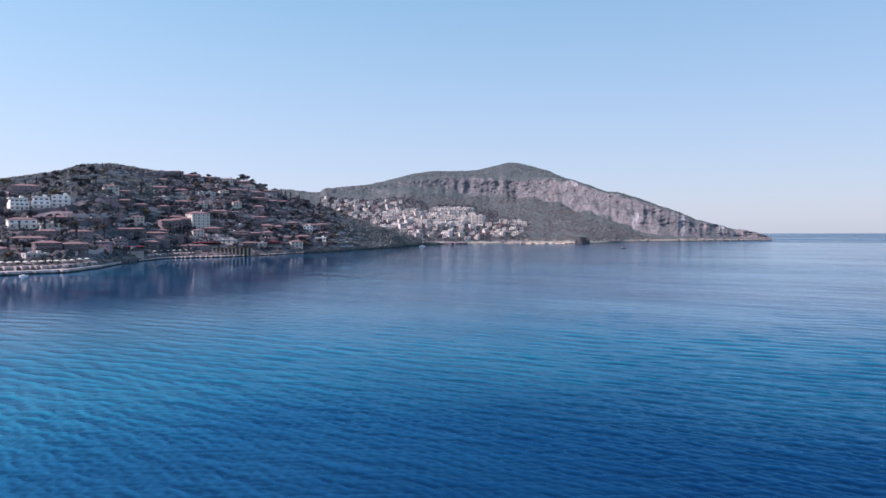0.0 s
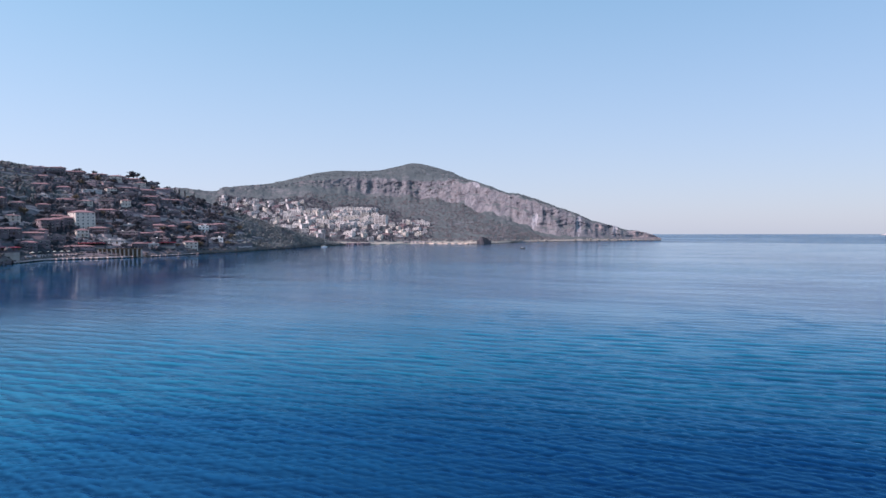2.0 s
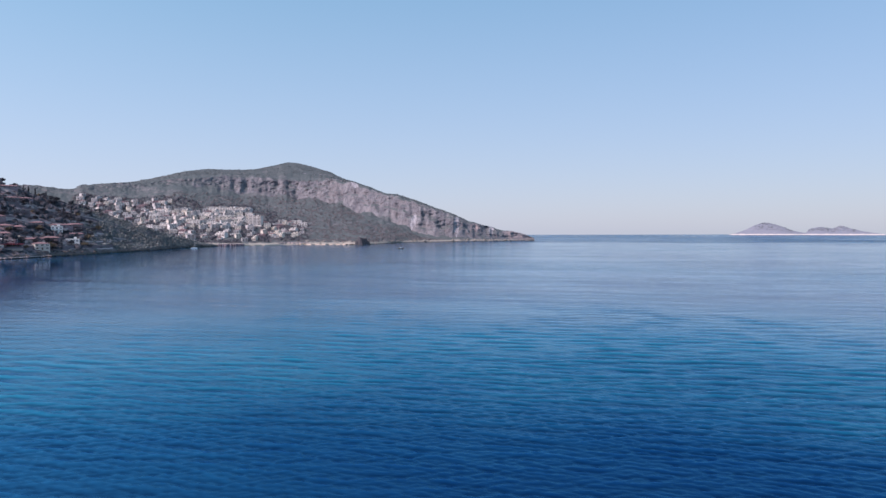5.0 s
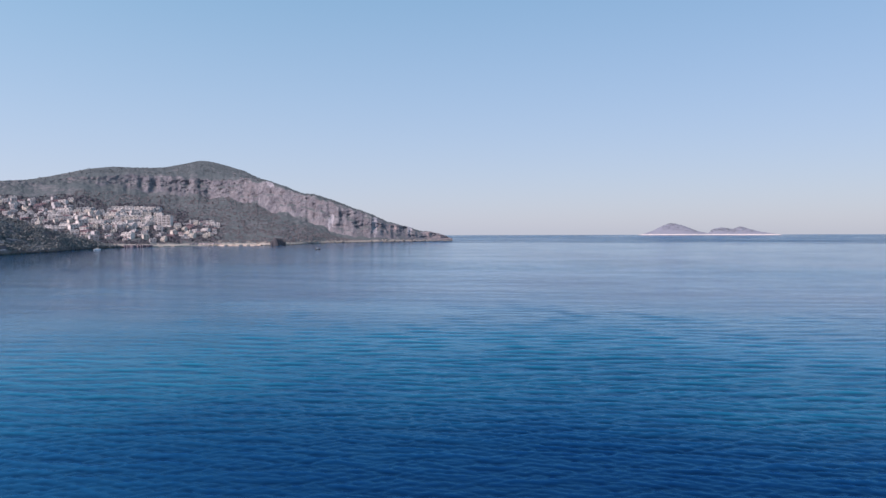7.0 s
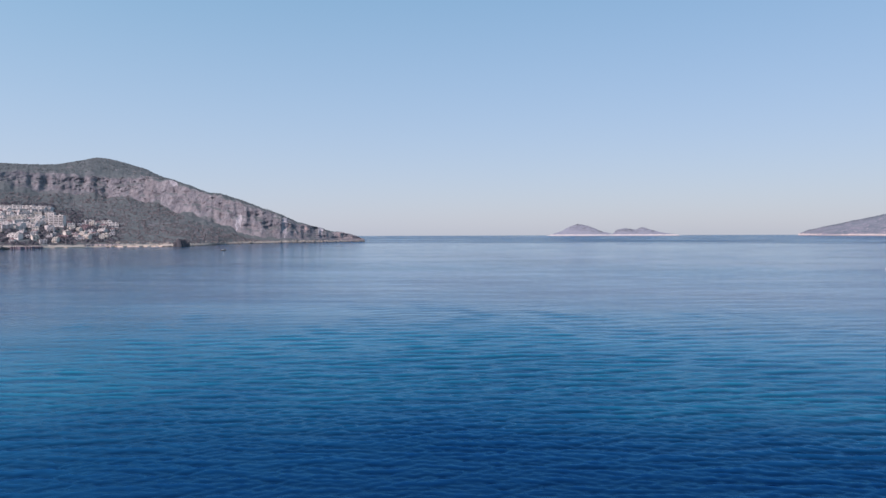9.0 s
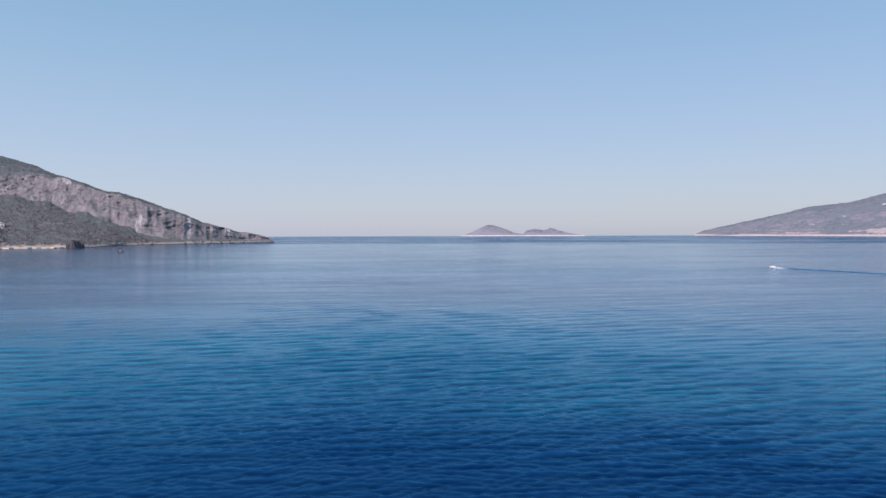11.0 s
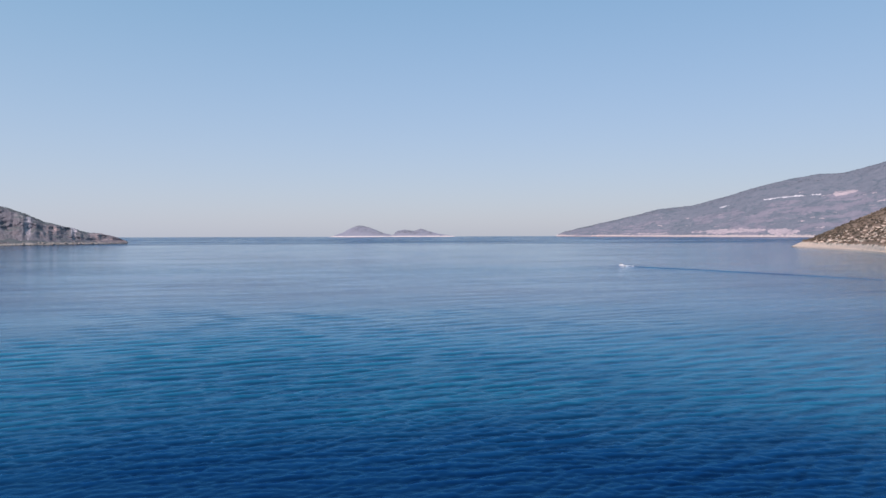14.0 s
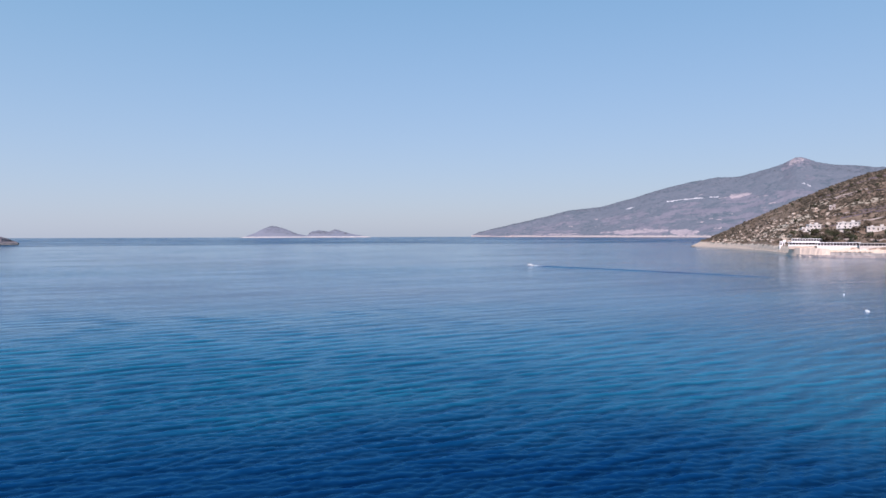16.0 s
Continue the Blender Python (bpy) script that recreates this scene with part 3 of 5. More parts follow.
def speckled(name, a, b, scale, rough=0.9, island=False, bump=0.05, foot_shade=0.0):
    n = Nodes(name)
    p = n.place()
    c = n.mix(n.span(n.noise(p, scale, 5, 0.65), 0.3, 0.7), a, b)
    c = n.mix(n.span(n.chance(island), 0, 1, 0.0, 0.45), c, tuple(0.55 * k for k in b))
    if foot_shade:  # shade below the shore edges, painted as a dark band up to this height
        low = n.math('ADD', n.height(), n.math('MULTIPLY', n.math('SUBTRACT', n.noise(p, 0.2, 4), 0.5), foot_shade))
        c = n.mix(n.span(low, foot_shade * 0.6, foot_shade, 1.0, 0.0), c, (0.04, 0.035, 0.032))
    return n.done(c, rough, n.bump(n.noise(p, scale * 3, 4), 0.4, bump), 0.2)


def roof_tiles():
    n = Nodes("terracotta_tiles")
    p = n.local()
    c = n.mix(n.span(n.noise(p, 0.8, 5, 0.65), 0.3, 0.7), (0.24, 0.12, 0.13), (0.31, 0.185, 0.195))
    c = n.mix(n.span(n.chance(), 0, 1, 0.0, 0.6), c, (0.22, 0.135, 0.135))
    w = n.tree.nodes.new("ShaderNodeTexWave")
    n.put(w, "Vector", p)
    n.put(w, "Scale", 3.0)
    return n.done(c, 0.85, n.bump(w.outputs["Fac"], 0.5, 0.05), 0.2)


def leaves(name, a, b):
    n = Nodes(name)
    c = n.mix(n.chance(True), a, b)
    c = n.mix(n.span(n.noise(n.place(), 0.08, 3), 0.35, 0.65, 0.0, 0.6), c, tuple(0.55 * k for k in a))
    return n.done(c, 0.85, n.bump(n.noise(n.place(), 1.3, 5, 0.7), 1.0, 0.9), 0.15)


M["white"] = plaster("white_plaster", (0.84, 0.79, 0.78), 0.2)
M["cream"] = plaster("cream_plaster", (0.63, 0.56, 0.51))
# rose is darkened and purpled for house fronts that lie in shade
M["rose"] = plaster("rose_plaster", (0.28, 0.2, 0.228))
M["town_white"] = plaster("town_plaster", (0.64, 0.585, 0.575), 0.3)
M["beach_white"] = plaster("sunny_plaster", (0.72, 0.645, 0.6), 0.3)
M["off_white"] = plaster("off_white_plaster", (0.5, 0.465, 0.48))
# rubble stone likewise carries the shaded fronts' dark mauve in its colour
M["stone"] = speckled("rubble_stone", (0.225, 0.178, 0.2), (0.145, 0.118, 0.138), 0.9)
M["pale_stone"] = speckled("pale_stone", (0.5, 0.42, 0.39), (0.36, 0.3, 0.28), 0.25)
M["pink_stone"] = speckled("pink_limestone", (0.58, 0.48, 0.48), (0.41, 0.335, 0.345), 0.3, foot_shade=0.9)
M["concrete"] = speckled("weathered_concrete", (0.46, 0.42, 0.4), (0.3, 0.27, 0.26), 0.2, foot_shade=1.0)
M["shore_rock"] = speckled("grey_shore_rock", (0.36, 0.32, 0.29), (0.2, 0.175, 0.16), 0.4, island=True, bump=0.2, foot_shade=1.1)
M["dark_rock"] = speckled("dark_shore_rock", (0.2, 0.165, 0.16), (0.1, 0.082, 0.085), 0.4, island=True, bump=0.2, foot_shade=1.1)
M["bluff_rock"] = speckled("dark_bluff_rock", (0.08, 0.075, 0.085), (0.05, 0.047, 0.056), 0.3, bump=0.3)
M["roof_flat"] = speckled("flat_roof_screed", (0.5, 0.47, 0.44), (0.36, 0.33, 0.31), 0.4)
M["tiles"] = roof_tiles()
M["rock"] = speckled("bare_limestone", (0.72, 0.57, 0.46), (0.48, 0.38, 0.31), 0.4, island=True, bump=0.2)
M["sand"] = speckled("shingle_beach", (0.75, 0.575, 0.465), (0.58, 0.445, 0.36), 0.5)
M["awning"] = speckled("red_awning", (0.68, 0.13, 0.17), (0.52, 0.095, 0.12), 0.8)
M["timber"] = speckled("brown_timber", (0.16, 0.1, 0.065), (0.09, 0.06, 0.04), 2.0)
M["bark"] = speckled("bark", (0.13, 0.095, 0.07), (0.07, 0.05, 0.04), 3.0)
# dark leaves are tinted purple for the hillside's shade and haze
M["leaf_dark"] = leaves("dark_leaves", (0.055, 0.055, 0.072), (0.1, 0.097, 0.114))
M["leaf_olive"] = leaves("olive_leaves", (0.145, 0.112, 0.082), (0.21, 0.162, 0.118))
# grey, hazy and mauve leaves below have distance haze mixed into their colours
M["leaf_grey"] = leaves("grey_green_leaves", (0.095, 0.102, 0.112), (0.14, 0.143, 0.15))
M["leaf_hill"] = leaves("maquis_leaves", (0.132, 0.142, 0.146), (0.182, 0.19, 0.19))
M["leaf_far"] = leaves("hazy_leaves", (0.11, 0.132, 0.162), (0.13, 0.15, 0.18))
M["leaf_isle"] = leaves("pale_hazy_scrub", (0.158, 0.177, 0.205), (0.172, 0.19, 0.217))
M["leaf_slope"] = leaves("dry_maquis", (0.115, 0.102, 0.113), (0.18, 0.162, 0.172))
# the hillside's haze gives these leaves their pale mauve, as base colour
M["leaf_mauve"] = leaves("haze_mauve_leaves", (0.085, 0.083, 0.098), (0.14, 0.135, 0.145))
M["leaf_spur"] = leaves("pale_maquis", (0.125, 0.135, 0.142), (0.2, 0.207, 0.208))
M["leaf_dome"] = leaves("grey_green_wood", (0.084, 0.096, 0.106), (0.11, 0.124, 0.131))
M["leaf_green"] = leaves("carob_leaves", (0.07, 0.072, 0.042), (0.12, 0.118, 0.07))
M["leaf_brown"] = leaves("brown_green_leaves", (0.068, 0.056, 0.042), (0.112, 0.09, 0.067))
n = Nodes("window_glass")
M["glass"] = n.done((0.02, 0.025, 0.03), 0.08, None, 0.6)
n = Nodes("white_gelcoat")
M["gelcoat"] = n.done(n.mix(n.noise(n.place(), 2.0), (0.78, 0.78, 0.78), (0.66, 0.67, 0.68)), 0.25, None, 0.5)
n = Nodes("canvas")
M["canvas"] = n.done(n.mix(n.noise(n.place(), 1.5), (0.72, 0.68, 0.6), (0.58, 0.53, 0.46)), 0.9, None, 0.2)
n = Nodes("foam")
M["foam"] = n.done(n.mix(n.span(n.noise(n.place(), 1.2, 5), 0.4, 0.6), (0.55, 0.62, 0.68), (0.82, 0.84, 0.86)), 0.7, None, 0.3)
n = Nodes("dark_metal")
M["metal"] = n.done(n.mix(n.noise(n.place(), 4.0), (0.12, 0.12, 0.12), (0.2, 0.19, 0.18)), 0.45, None, 0.5, 0.7)


# ---- builders ----
class Shape:
    """Boxes, prisms and rods gathered into one mesh."""

    def __init__(self):
        self.v, self.f, self.m = [], [], []

    def add(self, verts, faces, m=0):
        k = len(self.v)
        self.v += [tuple(p) for p in verts]
        self.f += [tuple(i + k for i in q) for q in faces]
        self.m += [m] * len(faces)
        return self

    def box(self, x0, x1, y0, y1, z0, z1, m=0):
        p = [(x, y, z) for z in (z0, z1) for y in (y0, y1) for x in (x0, x1)]
        return self.add(p, [(0, 2, 3, 1), (4, 5, 7, 6), (0, 1, 5, 4), (2, 6, 7, 3), (0, 4, 6, 2), (1, 3, 7, 5)], m)

    def hip(self, x0, x1, y0, y1, z, rise, m=0, t=0.25):
        self.box(x0, x1, y0, y1, z - t, z, m)
        k = min(x1 - x0, y1 - y0) / 2
        cy = (y0 + y1) / 2
        p = [(x0, y0, z), (x1, y0, z), (x1, y1, z), (x0, y1, z), (x0 + k, cy, z + rise), (max(x1 - k, x0 + k + 0.1), cy, z + rise)]
        return self.add(p, [(0, 1, 5, 4), (1, 2, 5), (2, 3, 4, 5), (3, 0, 4)], m)

    def rod(self, a, b, r0, r1, n=6, m=0):
        a, b = Vector(a), Vector(b)
        q = (b - a).to_track_quat('Z', 'Y')
        ring = [q @ Vector((math.cos(2 * math.pi * i / n), math.sin(2 * math.pi * i / n), 0)) for i in range(n)]
        p = [a + r0 * c for c in ring] + [b + r1 * c for c in ring]
        f = [(i, (i + 1) % n, n + (i + 1) % n, n + i) for i in range(n)] + [tuple(range(n - 1, -1, -1)), tuple(range(n, 2 * n))]
        return self.add(p, f, m)

    def mesh(self, name, mats, smooth=False):
        return mesh_of(name, self.v, self.f, mats, smooth, self.m)


def part(name, data, parent, label="", m=None):
    ob = new(name, data)
    ob.parent = parent
    if m is not None:
        ob.matrix_basis = m
    if label:
        ob["label"] = label
    return ob


def thing(name, label, category, group="", kind=""):
    return tagged(new(name), label, category, group, kind)


WINDOWS = {}


def window_mesh(w, h):
    key = (round(w, 2), round(h, 2))
    if key not in WINDOWS:
        s = Shape()
        s.box(-w / 2, w / 2, -0.03, 0.3, 0, h, 1)
        s.box(-w / 2 - 0.12, w / 2 + 0.12, -0.16, 0.1, -0.14, 0, 0)
        s.box(-w / 2 - 0.12, w / 2 + 0.12, -0.12, 0.1, h, h + 0.14, 0)
        s.box(-0.05, 0.05, -0.08, 0.0, 0, h, 0)
        WINDOWS[key] = s.mesh("window", [M["white"], M["glass"]])
    return WINDOWS[key]


PANES = {}


def add_window(root, w, h, m, fine):
    """A window; on the finer houses its frame and its pane are pieces of their own."""
    if not fine:
        return part("window", window_mesh(w, h), root, m=m)
    key = (round(w, 2), round(h, 2))
    if key not in PANES:
        s = Shape()
        for x0, x1, z0, z1, d in ((-w / 2 - 0.12, w / 2 + 0.12, -0.16, 0.0, 0.18), (-w / 2 - 0.12, w / 2 + 0.12, h, h + 0.14, 0.13), (-w / 2 - 0.12, -w / 2, 0, h, 0.12), (w / 2, w / 2 + 0.12, 0, h, 0.12), (-0.05, 0.05, 0, h, 0.09)):
            s.box(x0, x1, -d, 0.08, z0, z1)
        PANES[key] = (s.mesh("window", [M["white"]]), Shape().box(-w / 2, w / 2, -0.03, 0.25, 0.0, h).mesh("pane", [M["glass"]]))
    ob = part("window", PANES[key][0], root, m=m)
    part("pane", PANES[key][1], ob, "dark window glass")
    return ob


def house(name, w, d, storeys, wall, roof, label, category, group="", cols=3, flat=True, balconies=True, setback=0.0, win=(1.5, 1.5), side=1, floor=3.1, arches=False, fine=False):
    """A house that looks towards -y, on ground level z 0, with a base that goes down into the slope."""
    root = thing(name, label, category, group)
    top = storeys * floor
    body = Shape()
    cut = floor if setback and storeys > 1 else 0.0
    body.box(-w / 2, w / 2, -d / 2, d / 2, -5.0, top - cut)
    if cut:
        body.box(-w / 2 + setback * 0.4, w / 2 - setback * 0.2, -d / 2 + setback, d / 2 - 0.05, top - cut, top)
    part("wall", body.mesh("wall", [M[wall]]), root)
    lid = Shape()
    if flat:
        y0 = -d / 2 + (setback if cut else 0)
        lid.box(-w / 2 - 0.3, w / 2 + 0.3, y0 - 0.5, d / 2 + 0.25, top, top + 0.25)
        for a, b, c, e in ((-w / 2, w / 2, y0, y0 + 0.2), (-w / 2, w / 2, d / 2 - 0.2, d / 2), (-w / 2, -w / 2 + 0.2, y0, d / 2), (w / 2 - 0.2, w / 2, y0, d / 2)):
            lid.box(a, b, c, e, top + 0.25, top + 0.8, 1)
        lid.box(w * 0.12, w * 0.12 + 2.6, 0.2, 3.0, top + 0.25, top + 2.5, 1)
        part("roof", lid.mesh("roof", [M["roof_flat"], M[wall]]), root)
        tank = Shape()
        tank.rod((-w * 0.25 - 0.9, 0.8, top + 0.95), (-w * 0.25 + 0.9, 0.8, top + 0.95), 0.42, 0.42, 8)
        tank.box(-w * 0.25 - 1.0, -w * 0.25 + 1.0, -0.9, 0.5, top + 0.26, top + 0.5, 1)
        part("water_tank", tank.mesh("water_tank", [M["white"], M["glass"]]), root, "white rooftop water tank with solar panel")
    else:
        lid.hip(-w / 2 - 0.6, w / 2 + 0.6, -d / 2 - 0.7, d / 2 + 0.6, top + 0.15, min(w, d) * 0.16)
        part("roof", lid.mesh("roof", [M["tiles"]]), root, "terracotta tiled roof")
        stack = Shape().box(w * 0.2, w * 0.2 + 0.8, 0.4, 1.1, top, top + min(w, d) * 0.2 + 1.0)
        part("chimney", stack.mesh("chimney", [M[wall]]), root)
    for k in range(storeys):
        front = -d / 2 + (setback if cut and k == storeys - 1 else 0)
        span = w - (setback * 0.6 if cut and k == storeys - 1 else 0)
        for i in range(cols):
            x = (i + 0.5) / cols * span - span / 2
            if k == 0 and i == cols // 2:
                door = Shape().box(x - 0.6, x + 0.6, front - 0.06, front + 0.2, 0, 2.2)
                part("door", door.mesh("door", [M["timber"]]), root, "brown timber door")
                continue
            deep = balconies and k > 0
            add_window(root, win[0] * 1.25 if deep else win[0], 2.2 if deep else win[1], pose(x, front, k * floor + (0.12 if deep else 0.85)), fine)
        for i in range(side):
            y = (i + 0.5) / side * (d - setback) - d / 2 + setback
            for sx, turn in ((-1, -90), (1, 90)):
                if cut and k == storeys - 1:
                    continue
                add_window(root, win[0], win[1], pose(sx * w / 2, y, k * floor + 0.9, 0, 0, turn), fine)
        if balconies and k > 0:
            b = Shape()
            f0 = front - (1.5 if not (cut and k == storeys - 1) else setback)
            b.box(-w / 2 + 0.3, w / 2 - 0.3, f0, front - 0.003, k * floor - 0.2, k * floor)
            b.box(-w / 2 + 0.3, w / 2 - 0.3, f0, f0 + 0.12, k * floor, k * floor + 0.95)
            b.box(-w / 2 + 0.3, -w / 2 + 0.42, f0 + 0.12, front - 0.003, k * floor, k * floor + 0.95)
            b.box(w / 2 - 0.42, w / 2 - 0.3, f0 + 0.12, front - 0.003, k * floor, k * floor + 0.95)
            part("balcony", b.mesh("balcony", [M[wall]]), root)
    if arches:
        for i in range(5):
            x = (i + 0.5) / 5 * w - w / 2
            col = Shape().box(x - 0.35, x + 0.35, -d / 2 - 2.4, -d / 2 - 1.7, -4, floor - 0.3)
            part("column", col.mesh("column", [M[wall]]), root)
        deck = Shape().box(-w / 2, w / 2, -d / 2 - 2.6, -d / 2 - 0.003, floor - 0.3, floor)
        part("terrace", deck.mesh("terrace", [M["roof_flat"]]), root)
    return root


def stand(land, b, u, turn=0.0, sink=0.0):
    """A pose on the ground that faces down the slope, to the water."""
    p = land.at(b, u)
    return pose(p.x, p.y, p.z - sink, 0, 0, -b + turn)


def set_on(ob, m):
    ob.matrix_basis = m
    return ob


def tree_parts(kind, rng):
    """Trunk and crown of a tree about 8 m tall."""
    t, c = Shape(), Shape()
    if kind == "cypress":
        t.rod((0, 0, -0.8), (0, 0, 7.5), 0.22, 0.06, 6)
        for i in range(150):
            z = rng.uniform(0.7, 9.6)
            r = 1.0 * min(1, z / 1.5) * (1 - z / 10.2) ** 0.7 + 0.12
            a = rng.uniform(0, 6.28)
            k = r * rng.uniform(0.5, 1.08)
            leaf(c, Vector((k * math.cos(a), k * math.sin(a), z)), rng.uniform(0.35, 0.6), rng, 1.6)
    else:
        flat = kind == "pine"
        lean = Vector((rng.uniform(-0.5, 0.5), rng.uniform(-0.5, 0.5), 0))
        fork = Vector((0, 0, 3.0 if flat else 1.8)) + lean * 0.5
        t.rod((0, 0, -0.8), fork, 0.3, 0.2, 7)
        for i in range(6):
            a = i * 1.05 + rng.uniform(-0.4, 0.4)
            reach = rng.uniform(1.6, 2.6)
            tip = fork + Vector((reach * math.cos(a), reach * math.sin(a), rng.uniform(1.4, 3.2)))
            t.rod(fork, tip, 0.13, 0.05, 5)
            for j in range(3):
                hub = tip + Vector((rng.uniform(-0.9, 0.9), rng.uniform(-0.9, 0.9), rng.uniform(-0.6, 0.9)))
                for q in range(24):
                    off = Vector((rng.gauss(0, 0.62), rng.gauss(0, 0.62), rng.gauss(0, 0.34 if flat else 0.5)))
                    leaf(c, hub + off, rng.uniform(0.35, 0.7), rng)
    return t, c


def leaf(shape, p, r, rng, tall=1.0):
    a = Vector((rng.uniform(-1, 1), rng.uniform(-1, 1), rng.uniform(-0.8, 0.8))).normalized() * r
    b = a.cross(Vector((rng.uniform(-1, 1), rng.uniform(-1, 1), rng.uniform(-1, 1)))).normalized() * r * rng.uniform(0.6, 1.0)
    up = Vector((0, 0, r * 0.5 * (tall - 1)))
    shape.add([p - a - up, p - b * 0.8, p + a + up, p + b], [(0, 1, 2, 3)])


def tree(kind, leafage, label, seed, group):
    rng = random.Random(seed)
    t, c = tree_parts(kind, rng)
    root = thing(kind + "_tree", label, "tree", group)
    part("trunk", t.mesh("trunk", [M["bark"]]), root)
    part("crown", c.mesh("crown", [M[leafage]]), root)
    return root


DOME = np.array([(math.cos(a * 1.0472), math.sin(a * 1.0472), -0.3) for a in range(6)] + [(0.8 * math.cos(a * 1.0472 + 0.5), 0.8 * math.sin(a * 1.0472 + 0.5), 0.6) for a in range(6)] + [(0, 0, 1.0)])
DOME_FACES = [(a, (a + 1) % 6, 6 + (a + 1) % 6, 6 + a) for a in range(6)] + [(6 + a, 6 + (a + 1) % 6, 12) for a in range(6)]


def scrub(name, land, count, b_range, u_range, size, leafage, label, seed, quads=4, keep=None, lowest=4.0, lobes=3):
    """Bushes strewn over a slope: far too many to count."""
    rng = np.random.RandomState(seed)
    verts, faces, sprigs, n_bush = [], [], [], 0
    while n_bush < count:
        b = rng.uniform(*b_range)
        u = rng.uniform(*u_range)
        if keep and not keep(b, u, rng):
            continue
        p = land.at(b, u)
        if p.z < lowest:
            continue
        s = rng.uniform(*size) * (0.7 + 0.6 * rng.rand())
        for k in range(lobes):
            off = rng.normal(0, 0.36 * s, 3) * np.array([1, 1, 0.25]) if k else np.zeros(3)
            r = s * rng.uniform(0.26, 0.42)
            wob = rng.uniform(0.72, 1.25, (13, 1))
            verts.append(np.array(p) + off + DOME * wob * np.array([r, r, r * rng.uniform(0.65, 1.05)]))
            k0 = len(verts) * 13 - 13
            faces.extend([tuple(k0 + i for i in f) for f in DOME_FACES])
        way = rng.normal(0, 1, (quads, 3))
        way[:, 2] = np.abs(way[:, 2])
        way /= np.linalg.norm(way, axis=1)[:, None]
        sprigs.append(np.array(p) + way * np.array([0.62, 0.62, 0.46]) * s * rng.uniform(0.6, 1.0, (quads, 1)))
        n_bush += 1
    q = np.concatenate(sprigs)
    a = rng.normal(0, 1, q.shape)
    a /= np.linalg.norm(a, axis=1)[:, None]
    c = np.cross(a, rng.normal(0, 1, q.shape))
    c /= np.linalg.norm(c, axis=1)[:, None]
    r = np.mean(size) * rng.uniform(0.09, 0.17, (len(q), 1))
    base = len(verts) * 13
    verts.append(np.stack([q - a * r, q - c * r * 0.7, q + a * r, q + c * r * 0.8], 1).reshape(-1, 3))
    faces.extend((base + np.arange(len(q) * 4).reshape(-1, 4)).tolist())
    return tagged(new(name, mesh_of(name, np.concatenate(verts).tolist(), faces, [M[leafage]], True)), label, "bushes", kind="stuff")


def strip(land, b0, b1, u, height, thick, below=1.5, n=10, wave=0.0, level=False):
    """A wall that follows the slope along a bearing range, as a Shape in world places."""
    s = Shape()
    rows = []
    mid = land.at((b0 + b1) / 2, u).z
    for i in range(n + 1):
        b = b0 + (b1 - b0) * i / n
        p = land.at(b, u + wave * math.sin(i * 1.3))
        out = Vector((math.sin(radians(b)), math.cos(radians(b)), 0))
        z = mid if level else p.z
        rows.append([p.xy.to_3d() + Vector((0, 0, z - below)), p.xy.to_3d() + Vector((0, 0, z + height)),
                     (p + out * thick).xy.to_3d() + Vector((0, 0, z + height)), (p + out * thick).xy.to_3d() + Vector((0, 0, z - below))])
    pts = [q for r in rows for q in r]
    faces = []
    for i in range(n):
        k = 4 * i
        faces += [(k + a, k + 4 + a, k + 4 + (a + 1) % 4, k + (a + 1) % 4) for a in range(4)]
    faces += [(0, 1, 2, 3), (4 * n + 3, 4 * n + 2, 4 * n + 1, 4 * n)]
    return s.add(pts, faces)


def platform(land, b0, b1, u0, u1, z, n=14, ragged=0.0, seed=0, batter=0.0):
    """A flat-topped slab along the shore, from the water's side u0 to the land's side u1."""
    rng = random.Random(seed)
    s = Shape()
    pts = []
    for i in range(n + 1):
        b = b0 + (b1 - b0) * i / n
        p, q = land.at(b, u0), land.at(b, u1)
        out = Vector((math.sin(radians(b)), math.cos(radians(b)), 0)) * rng.uniform(-ragged, ragged)
        p = p + out
        zz = z + rng.uniform(-0.12, 0.12) * (ragged > 0)
        toe = p - Vector((math.sin(radians(b)), math.cos(radians(b)), 0)) * batter * rng.uniform(0.6, 1.0)
        pts += [(toe.x, toe.y, -1.5), (p.x, p.y, zz), (q.x, q.y, zz), (q.x, q.y, -1.5)]
    faces = []
    for i in range(n):
        k = 4 * i
        faces += [(k + a, k + 4 + a, k + 4 + (a + 1) % 4, k + (a + 1) % 4) for a in range(4)]
    faces += [(0, 1, 2, 3), (4 * n + 3, 4 * n + 2, 4 * n + 1, 4 * n)]
    return s.add(pts, faces)


def far_enough(p, done, gap):
    return all((p.x - q.x) ** 2 + (p.y - q.y) ** 2 > gap * gap for q in done)


# ---- the hillside with villas ----
taken = []


def put_house(ob, land, b, u, turn=0.0):
    taken.append(land.at(b, u))
    return set_on(ob, stand(land, b, u, turn))


put_house(house("villa", 13.5, 11, 3, "white", "flat", "three-storey white villa with balconies and a flat roof", "villa", "white villas on the hill", cols=4, setback=2.2, fine=True), near_hill, -31.1, 0.47, 12)
put_house(house("villa", 13, 11, 3, "white", "flat", "three-storey white villa with deep balconies beside two others", "villa", "white villas on the hill", cols=3, setback=2.2, fine=True), near_hill, -29.7, 0.46, 4)
put_house(house("villa", 13, 10, 3, "white", "flat", "boxy three-storey white villa with open balconies", "villa", "white villas on the hill", cols=3, fine=True), near_hill, -28.45, 0.45, -8)
